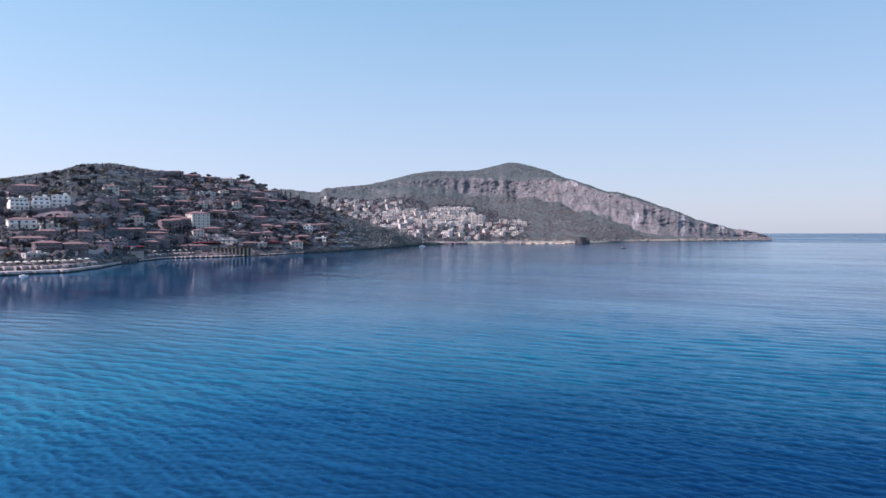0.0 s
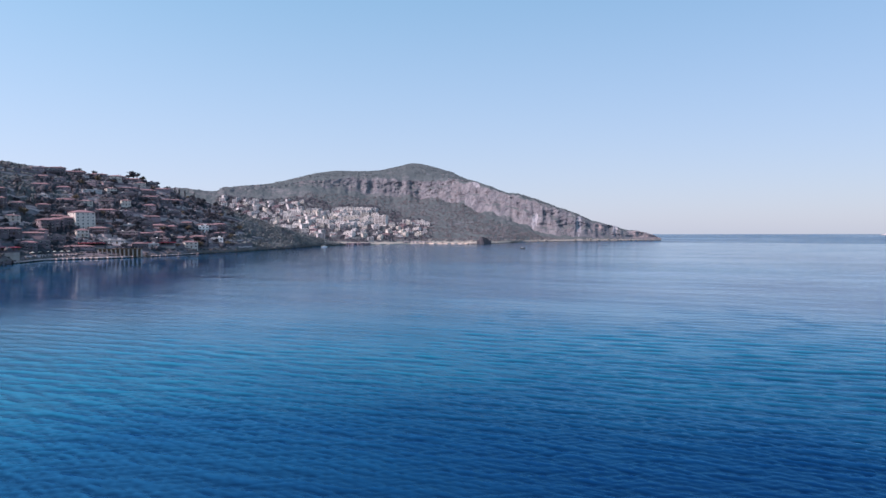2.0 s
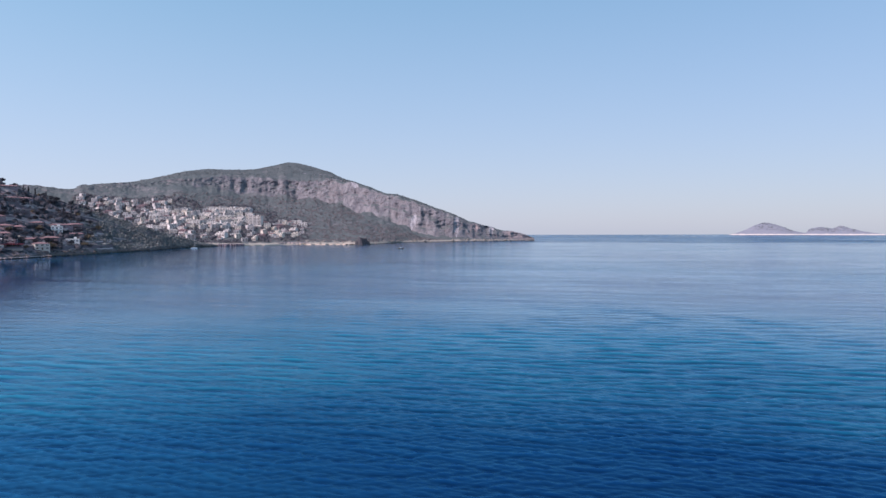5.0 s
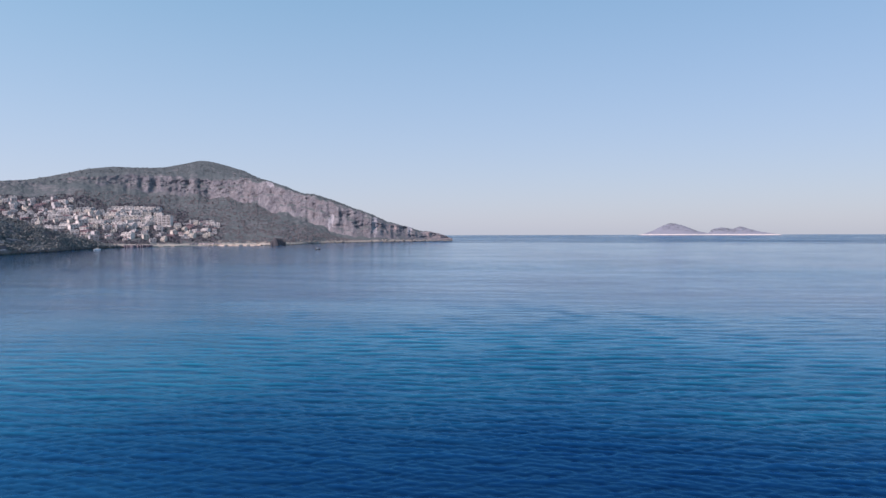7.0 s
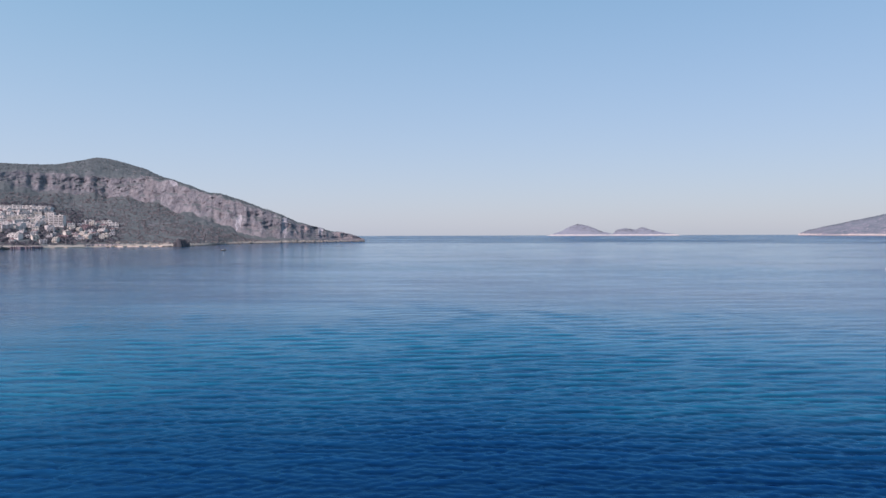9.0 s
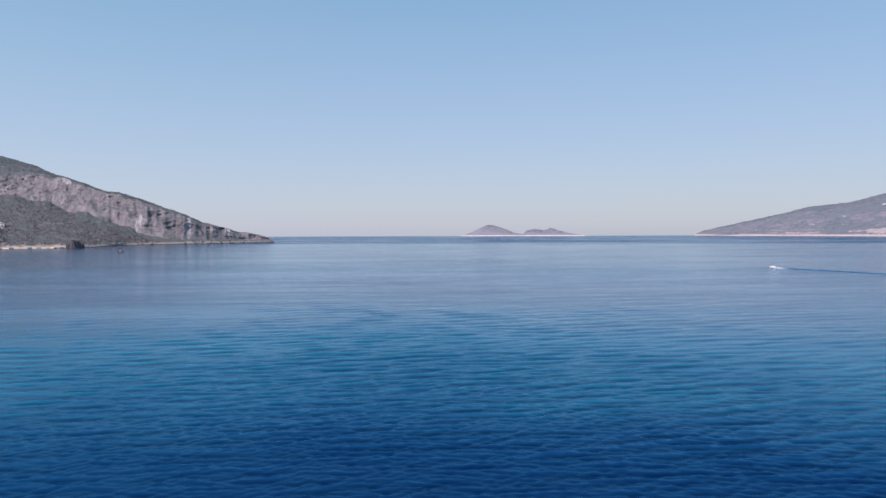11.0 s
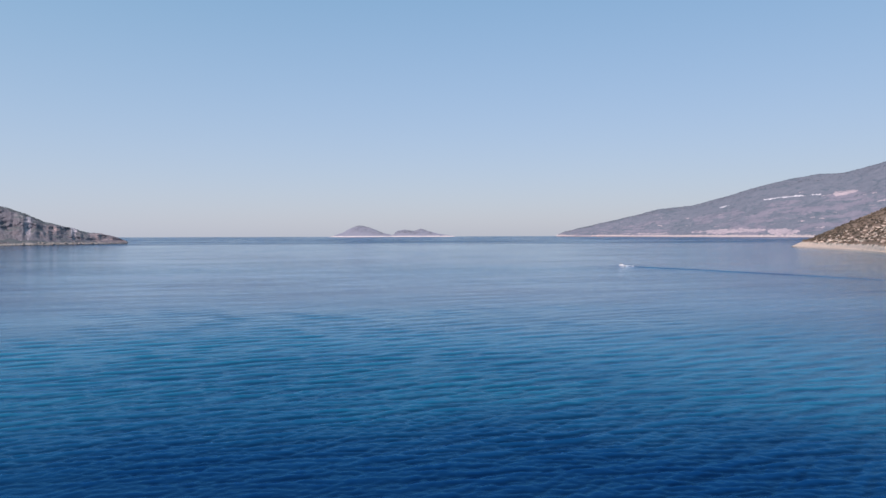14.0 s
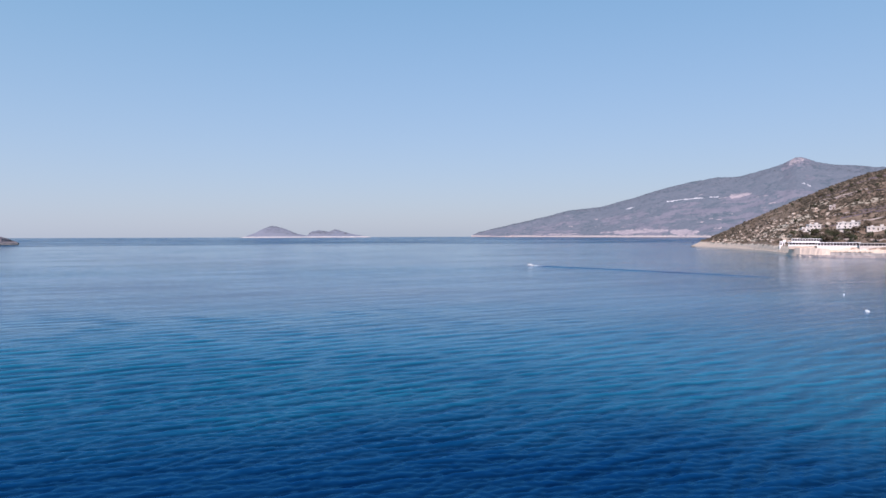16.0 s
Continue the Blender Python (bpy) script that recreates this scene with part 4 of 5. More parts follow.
put_house(house("villa", 13, 9, 2, "cream", "flat", "pale two-storey villa between cypress trees", "villa", "", cols=3, setback=1.8, fine=True), near_hill, -29.2, 0.245, 6)
put_house(house("villa", 18, 9, 2, "white", "hip", "long white villa with a low tiled roof", "villa", "", cols=4, flat=False, fine=True), near_hill, -30.9, 0.28, 10)
put_house(house("villa", 22, 10, 2, "rose", "hip", "large rose-coloured house under a wide tiled roof", "villa", "", cols=5, flat=False, fine=True), near_hill, -30.6, 0.62, 0)
put_house(house("hotel", 19, 14, 5, "cream", "hip", "tall cream hotel block with a low tiled roof", "hotel", "", cols=4, flat=False, side=2, balconies=False, fine=True), near_hill, -19.2, 0.27, 28)
for k, (b, u) in enumerate(((-20.2, 0.27), (-20.9, 0.25), (-21.5, 0.235))):
    put_house(house("guesthouse", 12, 11, 3, "rose" if k == 1 else "stone", "hip", "stone guesthouse with an arcade and a tiled roof", "guesthouse", "guesthouses beside the hotel", cols=3, flat=False, arches=True), near_hill, b, u, 22)

kinds = [
    house("hillside_house", 15, 9, 2, "stone", "hip", "rubble-stone hillside house with a terracotta roof", "house", "houses on the hillside", cols=4, flat=False),
    house("hillside_house", 21, 9, 1, "rose", "hip", "long low rose house with a terracotta roof", "house", "houses on the hillside", cols=5, flat=False, balconies=False),
    house("hillside_house", 13, 9, 2, "rose", "flat", "rose-coloured hillside house with a flat roof", "house", "houses on the hillside", cols=3, setback=2.0),
    house("hillside_house", 18, 8, 2, "stone", "flat", "wide stone hillside house with pale roof edges", "house", "houses on the hillside", cols=4),
    house("hillside_house", 12, 9, 2, "cream", "hip", "cream hillside house with a terracotta roof", "house", "houses on the hillside", cols=3, flat=False),
    house("hillside_house", 16, 8, 1, "off_white", "flat", "low off-white hillside house with a flat roof", "house", "houses on the hillside", cols=4, balconies=False),
]
for b, u in ((-32.4, 0.47), (-27.3, 0.45), (-26.4, 0.42), (-30.4, 0.4), (-29, 0.4), (-28, 0.36), (-30.4, 0.53), (-29, 0.53), (-27.9, 0.52)):
    taken.append(near_hill.at(b, u))
put_house(house("villa", 11, 8, 2, "white", "flat", "small white villa alone on the scrubby slope", "villa", "", cols=3, fine=True), near_hill, -10.9, 0.34, 10)
put_house(house("villa", 14, 8, 1, "white", "flat", "low white villa above the shore rocks", "villa", "", cols=3, balconies=False, fine=True), near_hill, -9.9, 0.2, 0)
rng = random.Random(5)
used = set()
count = 0
tries = 0
while count < 92 and tries < 9000:
    tries += 1
    b = rng.uniform(-33.5, -9.5)
    u = 0.1 + 0.105 * rng.randrange(9) + 0.02 * math.sin(b * 1.7) + rng.uniform(-0.012, 0.012)
    if b > -13 and (u > 0.5 or rng.random() < 0.6):
        continue
    if b < -22 and (u > 0.6 or rng.random() < (0.75 if u > 0.3 else 0.55)):
        continue
    p = near_hill.at(b, u)
    if not far_enough(p, taken, 17):
        continue
    taken.append(p)
    k = rng.choices(range(6), (5, 7, 3, 5, 2, 2))[0]
    m = stand(near_hill, b, u, rng.uniform(-18, 22)) @ Matrix.Diagonal((rng.uniform(0.75, 1.25), rng.uniform(0.8, 1.1), rng.uniform(0.68, 0.95), 1))
    if k in used:
        copy_thing(kinds[k], m).matrix_basis = m
    else:
        set_on(kinds[k], m)
        used.add(k)
    count += 1

# garden and terrace walls along the contours
walls = random.Random(8)
cleared = []
for i in range(150):
    b = walls.uniform(-33, -10)
    u = walls.uniform(0.06, 0.85)
    span = walls.uniform(1.2, 3.8)
    if i < 75:
        cleared.append((b, b + span, u))
    mat = M["pink_stone"] if walls.random() < 0.65 else M["stone"]
    ob = new("terrace_wall", strip(near_hill, b, b + span, u, walls.uniform(1.5, 3.0), 0.8, 2.0, 12, 0.004).mesh("terrace_wall", [mat]))
    tagged(ob, "pale dry-stone terrace wall across the hillside" if mat == M["pink_stone"] else "brown rubble terrace wall across the hillside", "wall", "terrace walls on the hillside")

# pale rock ledges that run along the low spur
for i in range(34):
    b, u = walls.uniform(-13, -1.5), walls.uniform(0.05, 0.8)
    ob = new("rock_ledge", strip(near_hill, b, b + walls.uniform(0.5, 1.7), u, walls.uniform(0.6, 1.6), 1.2, 2.0, 12, 0.006).mesh("rock_ledge", [M["stone"] if walls.random() < 0.6 else M["pink_stone"]]))
    tagged(ob, "rough limestone ledge across the scrubby spur", "rock ledge", "rock ledges on the spur")

# bathing terraces and quays along the shore
for b0, b1, u0, u1, z, mat, label, sd in (
        (-38, -24.6, -0.012, 0.03, 1.9, "pink_stone", "low pinkish rock ledge above the water", 1),
        (-36, -26.2, 0.012, 0.055, 4.2, "pink_stone", "raised concrete sun terrace above the shore", 2),
        (-34, -27.2, 0.05, 0.085, 5.6, "pink_stone", "upper stone terrace above the bathing platform", 3),
        (-23.4, -15.7, -0.012, 0.03, 1.5, "pink_stone", "pale concrete quay at the foot of the hill", 4),
        (-22.8, -19.5, 0.02, 0.06, 4.6, "pink_stone", "stepped stone terrace above the quay", 5),
        (-26.0, -22.6, 0.0, 0.04, 2.4, "stone", "dark stone landing on the shore rocks", 6),
        (-14.6, -11.2, -0.01, 0.02, 1.2, "pink_stone", "narrow stone bathing ledge at the water", 7)):
    ob = new("shore_terrace", platform(near_hill, b0, b1, u0, u1, z, 56, 2.6, sd).mesh("shore_terrace", [M[mat]]))
    tagged(ob, label, "terrace")


def parasol():
    root = thing("parasol", "pale canvas beach parasol on a thin pole", "parasol", "parasols on the terraces")
    part("pole", Shape().rod((0, 0, -0.4), (0, 0, 2.5), 0.05, 0.04, 6).mesh("pole", [M["timber"]]), root)
    s = Shape()
    ring = [(1.7 * math.cos(i * math.pi / 4), 1.7 * math.sin(i * math.pi / 4), 2.2) for i in range(8)]
    s.add(ring + [(0, 0, 2.75)] + [(x, y, 2.02) for x, y, z in ring], [(i, (i + 1) % 8, 8) for i in range(8)] + [(9 + i, 9 + (i + 1) % 8, (i + 1) % 8, i) for i in range(8)])
    part("canopy", s.mesh("canopy", [M["canvas"]]), root)
    return root


first = parasol()
spots = [(near_hill, -35.5 + 0.48 * i, 0.028 + 0.008 * (i % 2), 4.2) for i in range(19)] + [(near_hill, -22.3 + 0.45 * i, 0.04, 4.6) for i in range(6)]
spots += [(headland, 84.1 + 0.3 * i, 0.011, 4.0) for i in range(10)]
for i, (land, b, u, z) in enumerate(spots):
    p = land.at(b, u)
    m = pose(p.x, p.y, z, 0, 0, i * 37)
    if i:
        copy_thing(first, m)
    else:
        set_on(first, m)


def pavilion(name, w, d, label, roof, posts, height=3.2, storeys=1, wall="white", group="", plinth=8.0, base="pale_stone"):
    root = thing(name, label, "pavilion", group)
    for k in range(storeys):
        z = k * (height + 0.35)
        inset = 2.5 * k
        part("floor_slab", Shape().box(-w / 2 + inset, w / 2 - inset, -d / 2 + inset * 0.6, d / 2, z - 0.35, z + 0.15).mesh("floor_slab", [M[wall]]), root)
        if k == 0:
            part("plinth", Shape().box(-w / 2 + 0.3, w / 2 - 0.3, -d / 2 + 0.3, d / 2, -plinth, -0.35).mesh("plinth", [M[base]]), root)
        for i in range(posts):
            x = -w / 2 + inset + 0.4 + (w - 0.8 - 2 * inset) * i / (posts - 1)
            part("post", Shape().box(x - 0.2, x + 0.2, -d / 2 + inset * 0.6 + 0.3, -d / 2 + inset * 0.6 + 0.7, z + 0.15, z + height).mesh("post", [M["timber" if roof == "awning" else wall]]), root)
        # dark stone at the back stands in for shade inside the open front
        part("back_wall", Shape().box(-w / 2 + inset, w / 2 - inset, d / 2 - 0.4, d / 2 - 0.003, z + 0.15, z + height).mesh("back_wall", [M["stone"]]), root)
        part("railing", Shape().box(-w / 2 + inset, w / 2 - inset, -d / 2 + inset * 0.6 + 0.02, -d / 2 + inset * 0.6 + 0.14, z + 0.15, z + 1.05).mesh("railing", [M[wall]]), root)
        last = k == storeys - 1
        part("roof", Shape().box(-w / 2 - 0.6 + inset, w / 2 + 0.6 - inset, -d / 2 - 0.8 + inset * 0.6, d / 2 + 0.3, z + height, z + height + 0.35).mesh("roof", [M[roof if last else wall]]), root)
    return root


set_on(pavilion("shore_restaurant", 26, 9, "open shore restaurant under a red awning", "awning", 8, wall="stone"), stand(near_hill, -13.9, 0.1, 8))
set_on(pavilion("shore_restaurant", 20, 8, "shore restaurant with a red awning and timber posts", "awning", 6, wall="stone"), stand(near_hill, -18.6, 0.085, 12))
set_on(pavilion("shore_restaurant", 24, 8, "dark-red covered terrace beside the rocks", "awning", 7, wall="stone"), stand(near_hill, -24.2, 0.075, 20))

# pergola on the quay
pergola = thing("pergola", "pale pergola of columns and beams on the quay", "pergola")
for i in range(11):
    for y in (-2.6, 2.6):
        part("column", Shape().box(-17.5 + 3.5 * i - 0.35, -17.5 + 3.5 * i + 0.35, y - 0.35, y + 0.35, -1.0, 6.2).mesh("column", [M["pale_stone"]]), pergola)
for y in (-2.6, 2.6):
    part("beam", Shape().box(-18.3, 18.3, y - 0.25, y + 0.25, 6.2, 6.6).mesh("beam", [M["timber"]]), pergola)
for i in range(24):
    part("rafter", Shape().box(-17.3 + 1.5 * i - 0.1, -17.3 + 1.5 * i + 0.1, -3.4, 3.4, 6.6, 6.85).mesh("rafter", [M["timber"]]), pergola)
p = near_hill.at(-16.7, 0.012)
# dark wall added so that the gaps between the columns look shaded
part("back_wall", Shape().box(-18, 18, 3.4, 3.8, -1.0, 6.1).mesh("back_wall", [M["timber"]]), pergola, "dark shaded back wall")
set_on(pergola, pose(p.x, p.y, 1.6, 0, 0, 22))

# trees of the hillside
protos = [tree("pine", "leaf_dark", "dark umbrella pine with a spreading crown", 1, "trees on the hillside"),
          tree("pine", "leaf_dark", "dark leaning pine on the slope", 2, "trees on the hillside"),
          tree("olive", "leaf_olive", "grey-green olive tree with a loose crown", 3, "trees on the hillside"),
          tree("olive", "leaf_dark", "dark round-crowned carob tree", 4, "trees on the hillside"),
          tree("cypress", "leaf_dark", "slim dark cypress standing among the villas", 5, "trees on the hillside")]
fresh = set()


def plant(k, m, size):
    m = m @ Matrix.Diagonal((size, size, size * rngt.uniform(0.85, 1.15), 1))
    if k in fresh:
        ob = copy_thing(protos[k], m)
        ob.matrix_basis = m
    else:
        fresh.add(k)
        ob = protos[k]
        ob.matrix_basis = m
    return ob


rngt = random.Random(17)
planted = 0
while planted < 270:
    b, u = rngt.uniform(-34, -8), rngt.uniform(0.06, 0.99)
    p = near_hill.at(b, u)
    if not far_enough(p, taken, 9):
        continue
    if u > 0.85 and b < -20:
        continue
    plant(rngt.choices(range(5), (3, 3, 2, 6, 3))[0], stand(near_hill, b, u, rngt.uniform(0, 360)), rngt.uniform(0.6, 1.15))
    planted += 1
for b, u, k, s in ((-15.8, 0.97, 3, 1.9), (-15.2, 0.98, 2, 1.45), (-16.1, 0.99, 3, 1.1), (-18.4, 0.99, 3, 0.9), (-19.4, 0.99, 3, 0.9),
                   (-29.5, 0.235, 4, 1.1), (-28.85, 0.235, 4, 1.2), (-20.0, 0.22, 4, 1.2), (-20.5, 0.21, 4, 1.1), (-21.2, 0.2, 4, 1.2), (-12.6, 0.9, 4, 1.3), (-12.2, 0.92, 4, 1.2), (-12.9, 0.95, 4, 1.2), (-13.4, 0.97, 3, 1.2), (-14.2, 0.99, 0, 1.2)):
    plant(k, stand(near_hill, b, u, rngt.uniform(0, 360)), s)

def open_ground(b, u, r):
    """Terraces stay clear of bushes below their walls."""
    return not any(b0 < b < b1 and u0 - 0.04 < u < u0 + 0.005 for b0, b1, u0 in cleared)


def groves(b, u, r):
    return open_ground(b, u, r) and noise.noise((b * 0.9, u * 7.0, 5.0)) + 0.5 * noise.noise((b * 3.0, u * 20.0, 1.0)) > -0.3 + 0.5 * r.rand()


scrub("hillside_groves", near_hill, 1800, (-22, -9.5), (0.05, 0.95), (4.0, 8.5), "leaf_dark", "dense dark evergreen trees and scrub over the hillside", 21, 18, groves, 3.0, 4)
scrub("hillside_groves", near_hill, 950, (-36, -22), (0.05, 0.9), (3.2, 7.0), "leaf_mauve", "hazy grey-mauve trees between the garden terraces", 26, 14, groves, 3.0, 3)
scrub("hillside_scrub", near_hill, 1900, (-36, -22), (0.03, 0.7), (1.6, 3.6), "leaf_mauve", "hazy evergreen bushes between the terraces", 24, 8, open_ground, 2.0, 2)
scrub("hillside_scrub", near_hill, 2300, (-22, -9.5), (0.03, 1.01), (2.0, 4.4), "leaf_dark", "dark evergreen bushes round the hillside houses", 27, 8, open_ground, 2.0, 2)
scrub("slope_brush", near_hill, 3600, (-12.5, 0.4), (0.03, 1.02), (1.6, 4.4), "leaf_spur", "grey-green brush over the low spur of the hill", 25, 8, open_ground, 2.0, 2)
scrub("hilltop_scrub", near_hill, 7600, (-36, -20), (0.46, 1.03), (2.4, 4.8), "leaf_hill", "dense grey-green scrub over the hilltop", 23, 6, None, 4.0, 1)
scrub("hillside_brush", near_hill, 2600, (-36, 0.4), (0.04, 1.0), (1.8, 4.0), "leaf_grey", "lighter grey-green brush between the villas", 22, 8, open_ground, 2.5, 2)

# ---- the white town under the mountain ----
blocks = [
    house("apartment_block", 14, 11, 3, "town_white", "flat", "white three-storey apartment block with balconies", "apartment block", "apartment blocks of the town", cols=2, win=(3.2, 1.7), side=0),
    house("apartment_block", 18, 11, 3, "town_white", "flat", "broad white apartment block with stepped terraces", "apartment block", "apartment blocks of the town", cols=3, setback=2.5, win=(3.0, 1.6), side=0),
    house("apartment_block", 12, 11, 3, "off_white", "flat", "off-white apartment block with balconies", "apartment block", "apartment blocks of the town", cols=2, win=(2.6, 1.7), side=0),
    house("town_house", 11, 10, 2, "town_white", "hip", "white town house under a terracotta roof", "house", "town houses", cols=2, flat=False, win=(2.2, 1.6), side=0),
    house("town_house", 10, 9, 3, "cream", "flat", "narrow cream town house with a flat roof", "house", "town houses", cols=2, setback=2.0, win=(2.4, 1.6), side=0),
    house("town_house", 14, 9, 2, "rose", "hip", "rose town house with a terracotta roof", "house", "town houses", cols=3, flat=False, win=(2.2, 1.6), side=0),
    house("town_house", 12, 9, 2, "off_white", "flat", "low off-white town house with a roof terrace", "house", "town houses", cols=2, setback=2.2, win=(2.6, 1.6), side=0),
]


def up_slope(land, b, rise, top=0.6):
    """The u at which the slope reaches a height that grows with its distance, rise metres a metre above 24 m."""
    lo, hi = 0.0, top
    for i in range(18):
        u = (lo + hi) / 2
        p = land.at(b, u)
        lo, hi = (u, hi) if p.z - 24 < rise * p.xy.length else (lo, u)
    return lo


rng = random.Random(9)
fresh_b = set()
town = []
big = [house("hotel", 42, 13, 3, "town_white", "flat", "long white hotel stepped along the slope", "hotel", "hotels of the town", cols=6, setback=3.0, win=(3.6, 1.7), side=0),
       house("hotel", 36, 13, 3, "town_white", "flat", "white hotel wing with rows of balconies", "hotel", "hotels of the town", cols=5, win=(3.6, 1.7), side=0),
       house("hotel", 25, 14, 6, "town_white", "flat", "tall white hotel with six bands of balconies", "hotel", "hotels of the town", cols=3, win=(5.0, 1.8), side=0),
       house("hotel", 30, 12, 3, "cream", "flat", "cream hotel terrace below the white ones", "hotel", "hotels of the town", cols=4, win=(3.4, 1.7), side=0)]
for ob, (b, rise, turn) in zip(big, ((-0.1, 0.0272, -8), (1.5, 0.0262, -14), (2.85, 0.0085, -18), (0.4, 0.0135, -6))):
    u = up_slope(mountain, b, rise)
    town += [mountain.at(b + k, u) for k in (-0.45, 0.0, 0.45)]
    set_on(ob, stand(mountain, b, u, turn))
for b0, b1, low, high, number, gap, weights in ((-9.5, -4.9, 0.008, 0.044, 58, 15, (1, 1, 3, 2, 3, 2, 4)), (-4.9, 2.5, 0.003, 0.029, 118, 11.5, (4, 3, 4, 2, 3, 0.7, 3)), (-6.0, -3.4, 0.02, 0.04, 12, 15, (2, 2, 2, 1, 1, 1, 2)),
                                               (-3.6, 2.8, -0.014, 0.003, 26, 18, (1, 1, 2, 3, 3, 2, 3)), (3.3, 6.5, -0.009, 0.012, 32, 14, (0.5, 1, 1, 4, 2, 4, 3))):
    got = tries = 0
    while got < number and tries < 1500:
        tries += 1
        b, rise = rng.uniform(b0, b1), rng.uniform(low, high)
        if b0 == -9.5 and rise > 0.046 - 0.002 * (b + 9.5):
            continue
        u = up_slope(mountain, b, rise)
        p = mountain.at(b, u)
        if not far_enough(p, town, gap):
            continue
        town.append(p)
        k = rng.choices(range(7), weights)[0]
        m = stand(mountain, b, u, rng.choice((-35, -12, 4, 25)) + rng.uniform(-9, 9)) @ Matrix.Diagonal((rng.uniform(0.7, 1.2), rng.uniform(0.8, 1.0), rng.uniform(0.6, 0.85), 1))
        if k in fresh_b:
            copy_thing(blocks[k], m).matrix_basis = m
        else:
            fresh_b.add(k)
            set_on(blocks[k], m)
        got += 1


def gardens(b, u, r):
    """Trees stand close round the houses of the town, not in them."""
    p = mountain.at(b, u)
    gap = min((p.x - q.x) ** 2 + (p.y - q.y) ** 2 for q in town)
    return 36 < gap < 3600


scrub("town_trees", mountain, 2300, (-9.8, 7.0), (0.02, 0.5), (4.0, 9.5), "leaf_dark", "dark garden trees between the houses of the town", 33, 6, gardens, 2.0, 2)

for b0, b1, u0, u1, z, mat, label, sd in ((1.6, 9.9, -0.004, 0.008, 1.6, "sand", "pale shingle beach below the town", 11), (0.0, 2.0, -0.01, 0.012, 3.4, "stone", "dark harbour mole at the town", 12),
                                          (4.6, 6.9, 0.006, 0.03, 4.5, "scar", "bare reddish bank behind the beach", 13)):
    ob = new("beach" if mat != "stone" else "harbour_mole", platform(mountain, b0, b1, u0, u1, z, 30, 3.0, sd).mesh("shore", [M[mat]]))
    tagged(ob, label, "beach" if mat != "stone" else "mole", kind="structure" if mat != "stone" else "")

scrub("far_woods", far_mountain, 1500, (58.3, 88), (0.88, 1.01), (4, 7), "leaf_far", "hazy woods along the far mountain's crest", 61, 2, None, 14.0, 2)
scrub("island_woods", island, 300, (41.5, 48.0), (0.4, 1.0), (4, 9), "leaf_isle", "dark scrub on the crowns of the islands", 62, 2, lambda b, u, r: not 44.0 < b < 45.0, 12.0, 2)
scrub("dome_woods", mountain, 3800, (-9.6, 11), (0.55, 1.02), (2.2, 4.6), "leaf_dome", "grey-green woods over the mountain's domed top", 63, 2, lambda b, u, r: u > mountain_cliff(b)[1] + 0.012, 20.0, 2)
scrub("ridge_scrub", mountain, 1500, (9.6, 19.5), (0.1, 1.03), (1.8, 4.0), "leaf_dome", "dark scrub along the brow of the cliffs", 64, 3, lambda b, u, r: u > mountain_cliff(b)[1] - 0.02 * r.rand() ** 2, 8.0, 2)
scrub("mountain_scrub", mountain, 6500, (-10, 21), (0.015, 0.5), (2.6, 5.5), "leaf_slope", "grey-green scrub and small trees on the mountain's lower slopes", 31, 7, lambda b, u, r: b < 11 or (u < 0.44 - 0.06 * (b - 11) and r.rand() < 0.85), 4.0, 2)

# ---- the headland with the beach houses ----
set_on(pavilion("beach_restaurant", 28, 11, "white two-level beach restaurant with railed terraces", "white", 11, 3.0, 2, plinth=3.0, base="sand"), stand(headland, 82.9, 0.05, -6))
set_on(pavilion("beach_restaurant", 33, 10, "long white beach pavilion with an open colonnade", "white", 14, 3.4, 1, plinth=6.0, base="white"), stand(headland, 84.9, 0.045, -3))
set_on(pavilion("beach_restaurant", 20, 8, "low white beach bar with a flat roof", "roof_flat", 8, 3.0, 1, "cream", plinth=3.0, base="cream"), stand(headland, 86.9, 0.045, 4))
set_on(house("villa", 19, 11, 3, "beach_white", "flat", "white three-storey villa on the sunlit headland", "villa", "", cols=4, setback=2.5, fine=True, floor=2.65, win=(1.2, 1.3)), stand(headland, 85.5, 0.25, -10))
set_on(house("villa", 13, 8, 2, "beach_white", "flat", "small angular white villa among bushes", "villa", "", cols=3, setback=2.0, fine=True), stand(headland, 83.4, 0.285, 25))
set_on(house("villa", 8, 7, 2, "beach_white", "flat", "narrow white annex beside a villa", "villa", "", cols=2, fine=True), stand(headland, 82.85, 0.26, 10))
set_on(house("villa", 18, 8, 1, "cream", "flat", "low cream villa behind a garden wall", "villa", "", cols=5, balconies=False, fine=True), stand(headland, 87.2, 0.235, 5))
set_on(house("hut", 6, 5, 1, "pale_stone", "flat", "small pale stone hut high on the slope", "hut", "", cols=2, balconies=False), stand(headland, 84.5, 0.53, 0))
set_on(house("hut", 5, 4, 1, "white", "flat", "small white hut near the headland's point", "hut", "", cols=2, balconies=False), stand(headland, 81.4, 0.06, 0))
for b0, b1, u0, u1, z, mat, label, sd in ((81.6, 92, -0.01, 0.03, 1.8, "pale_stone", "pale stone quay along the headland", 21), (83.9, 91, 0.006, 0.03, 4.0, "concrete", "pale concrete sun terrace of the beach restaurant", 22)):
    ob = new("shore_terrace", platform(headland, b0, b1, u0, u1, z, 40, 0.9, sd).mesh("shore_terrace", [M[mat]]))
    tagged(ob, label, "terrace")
top = headland.at(82.75, 0.05).z - 1.6
ob = new("rock_bank", platform(headland, 81.9, 84.4, 0.0, 0.07, top, 20, 0.5, 27, 5.0).mesh("rock_bank", [M["sand"]]))
tagged(ob, "rough tan rock bank under the beach restaurant", "bank", kind="structure")
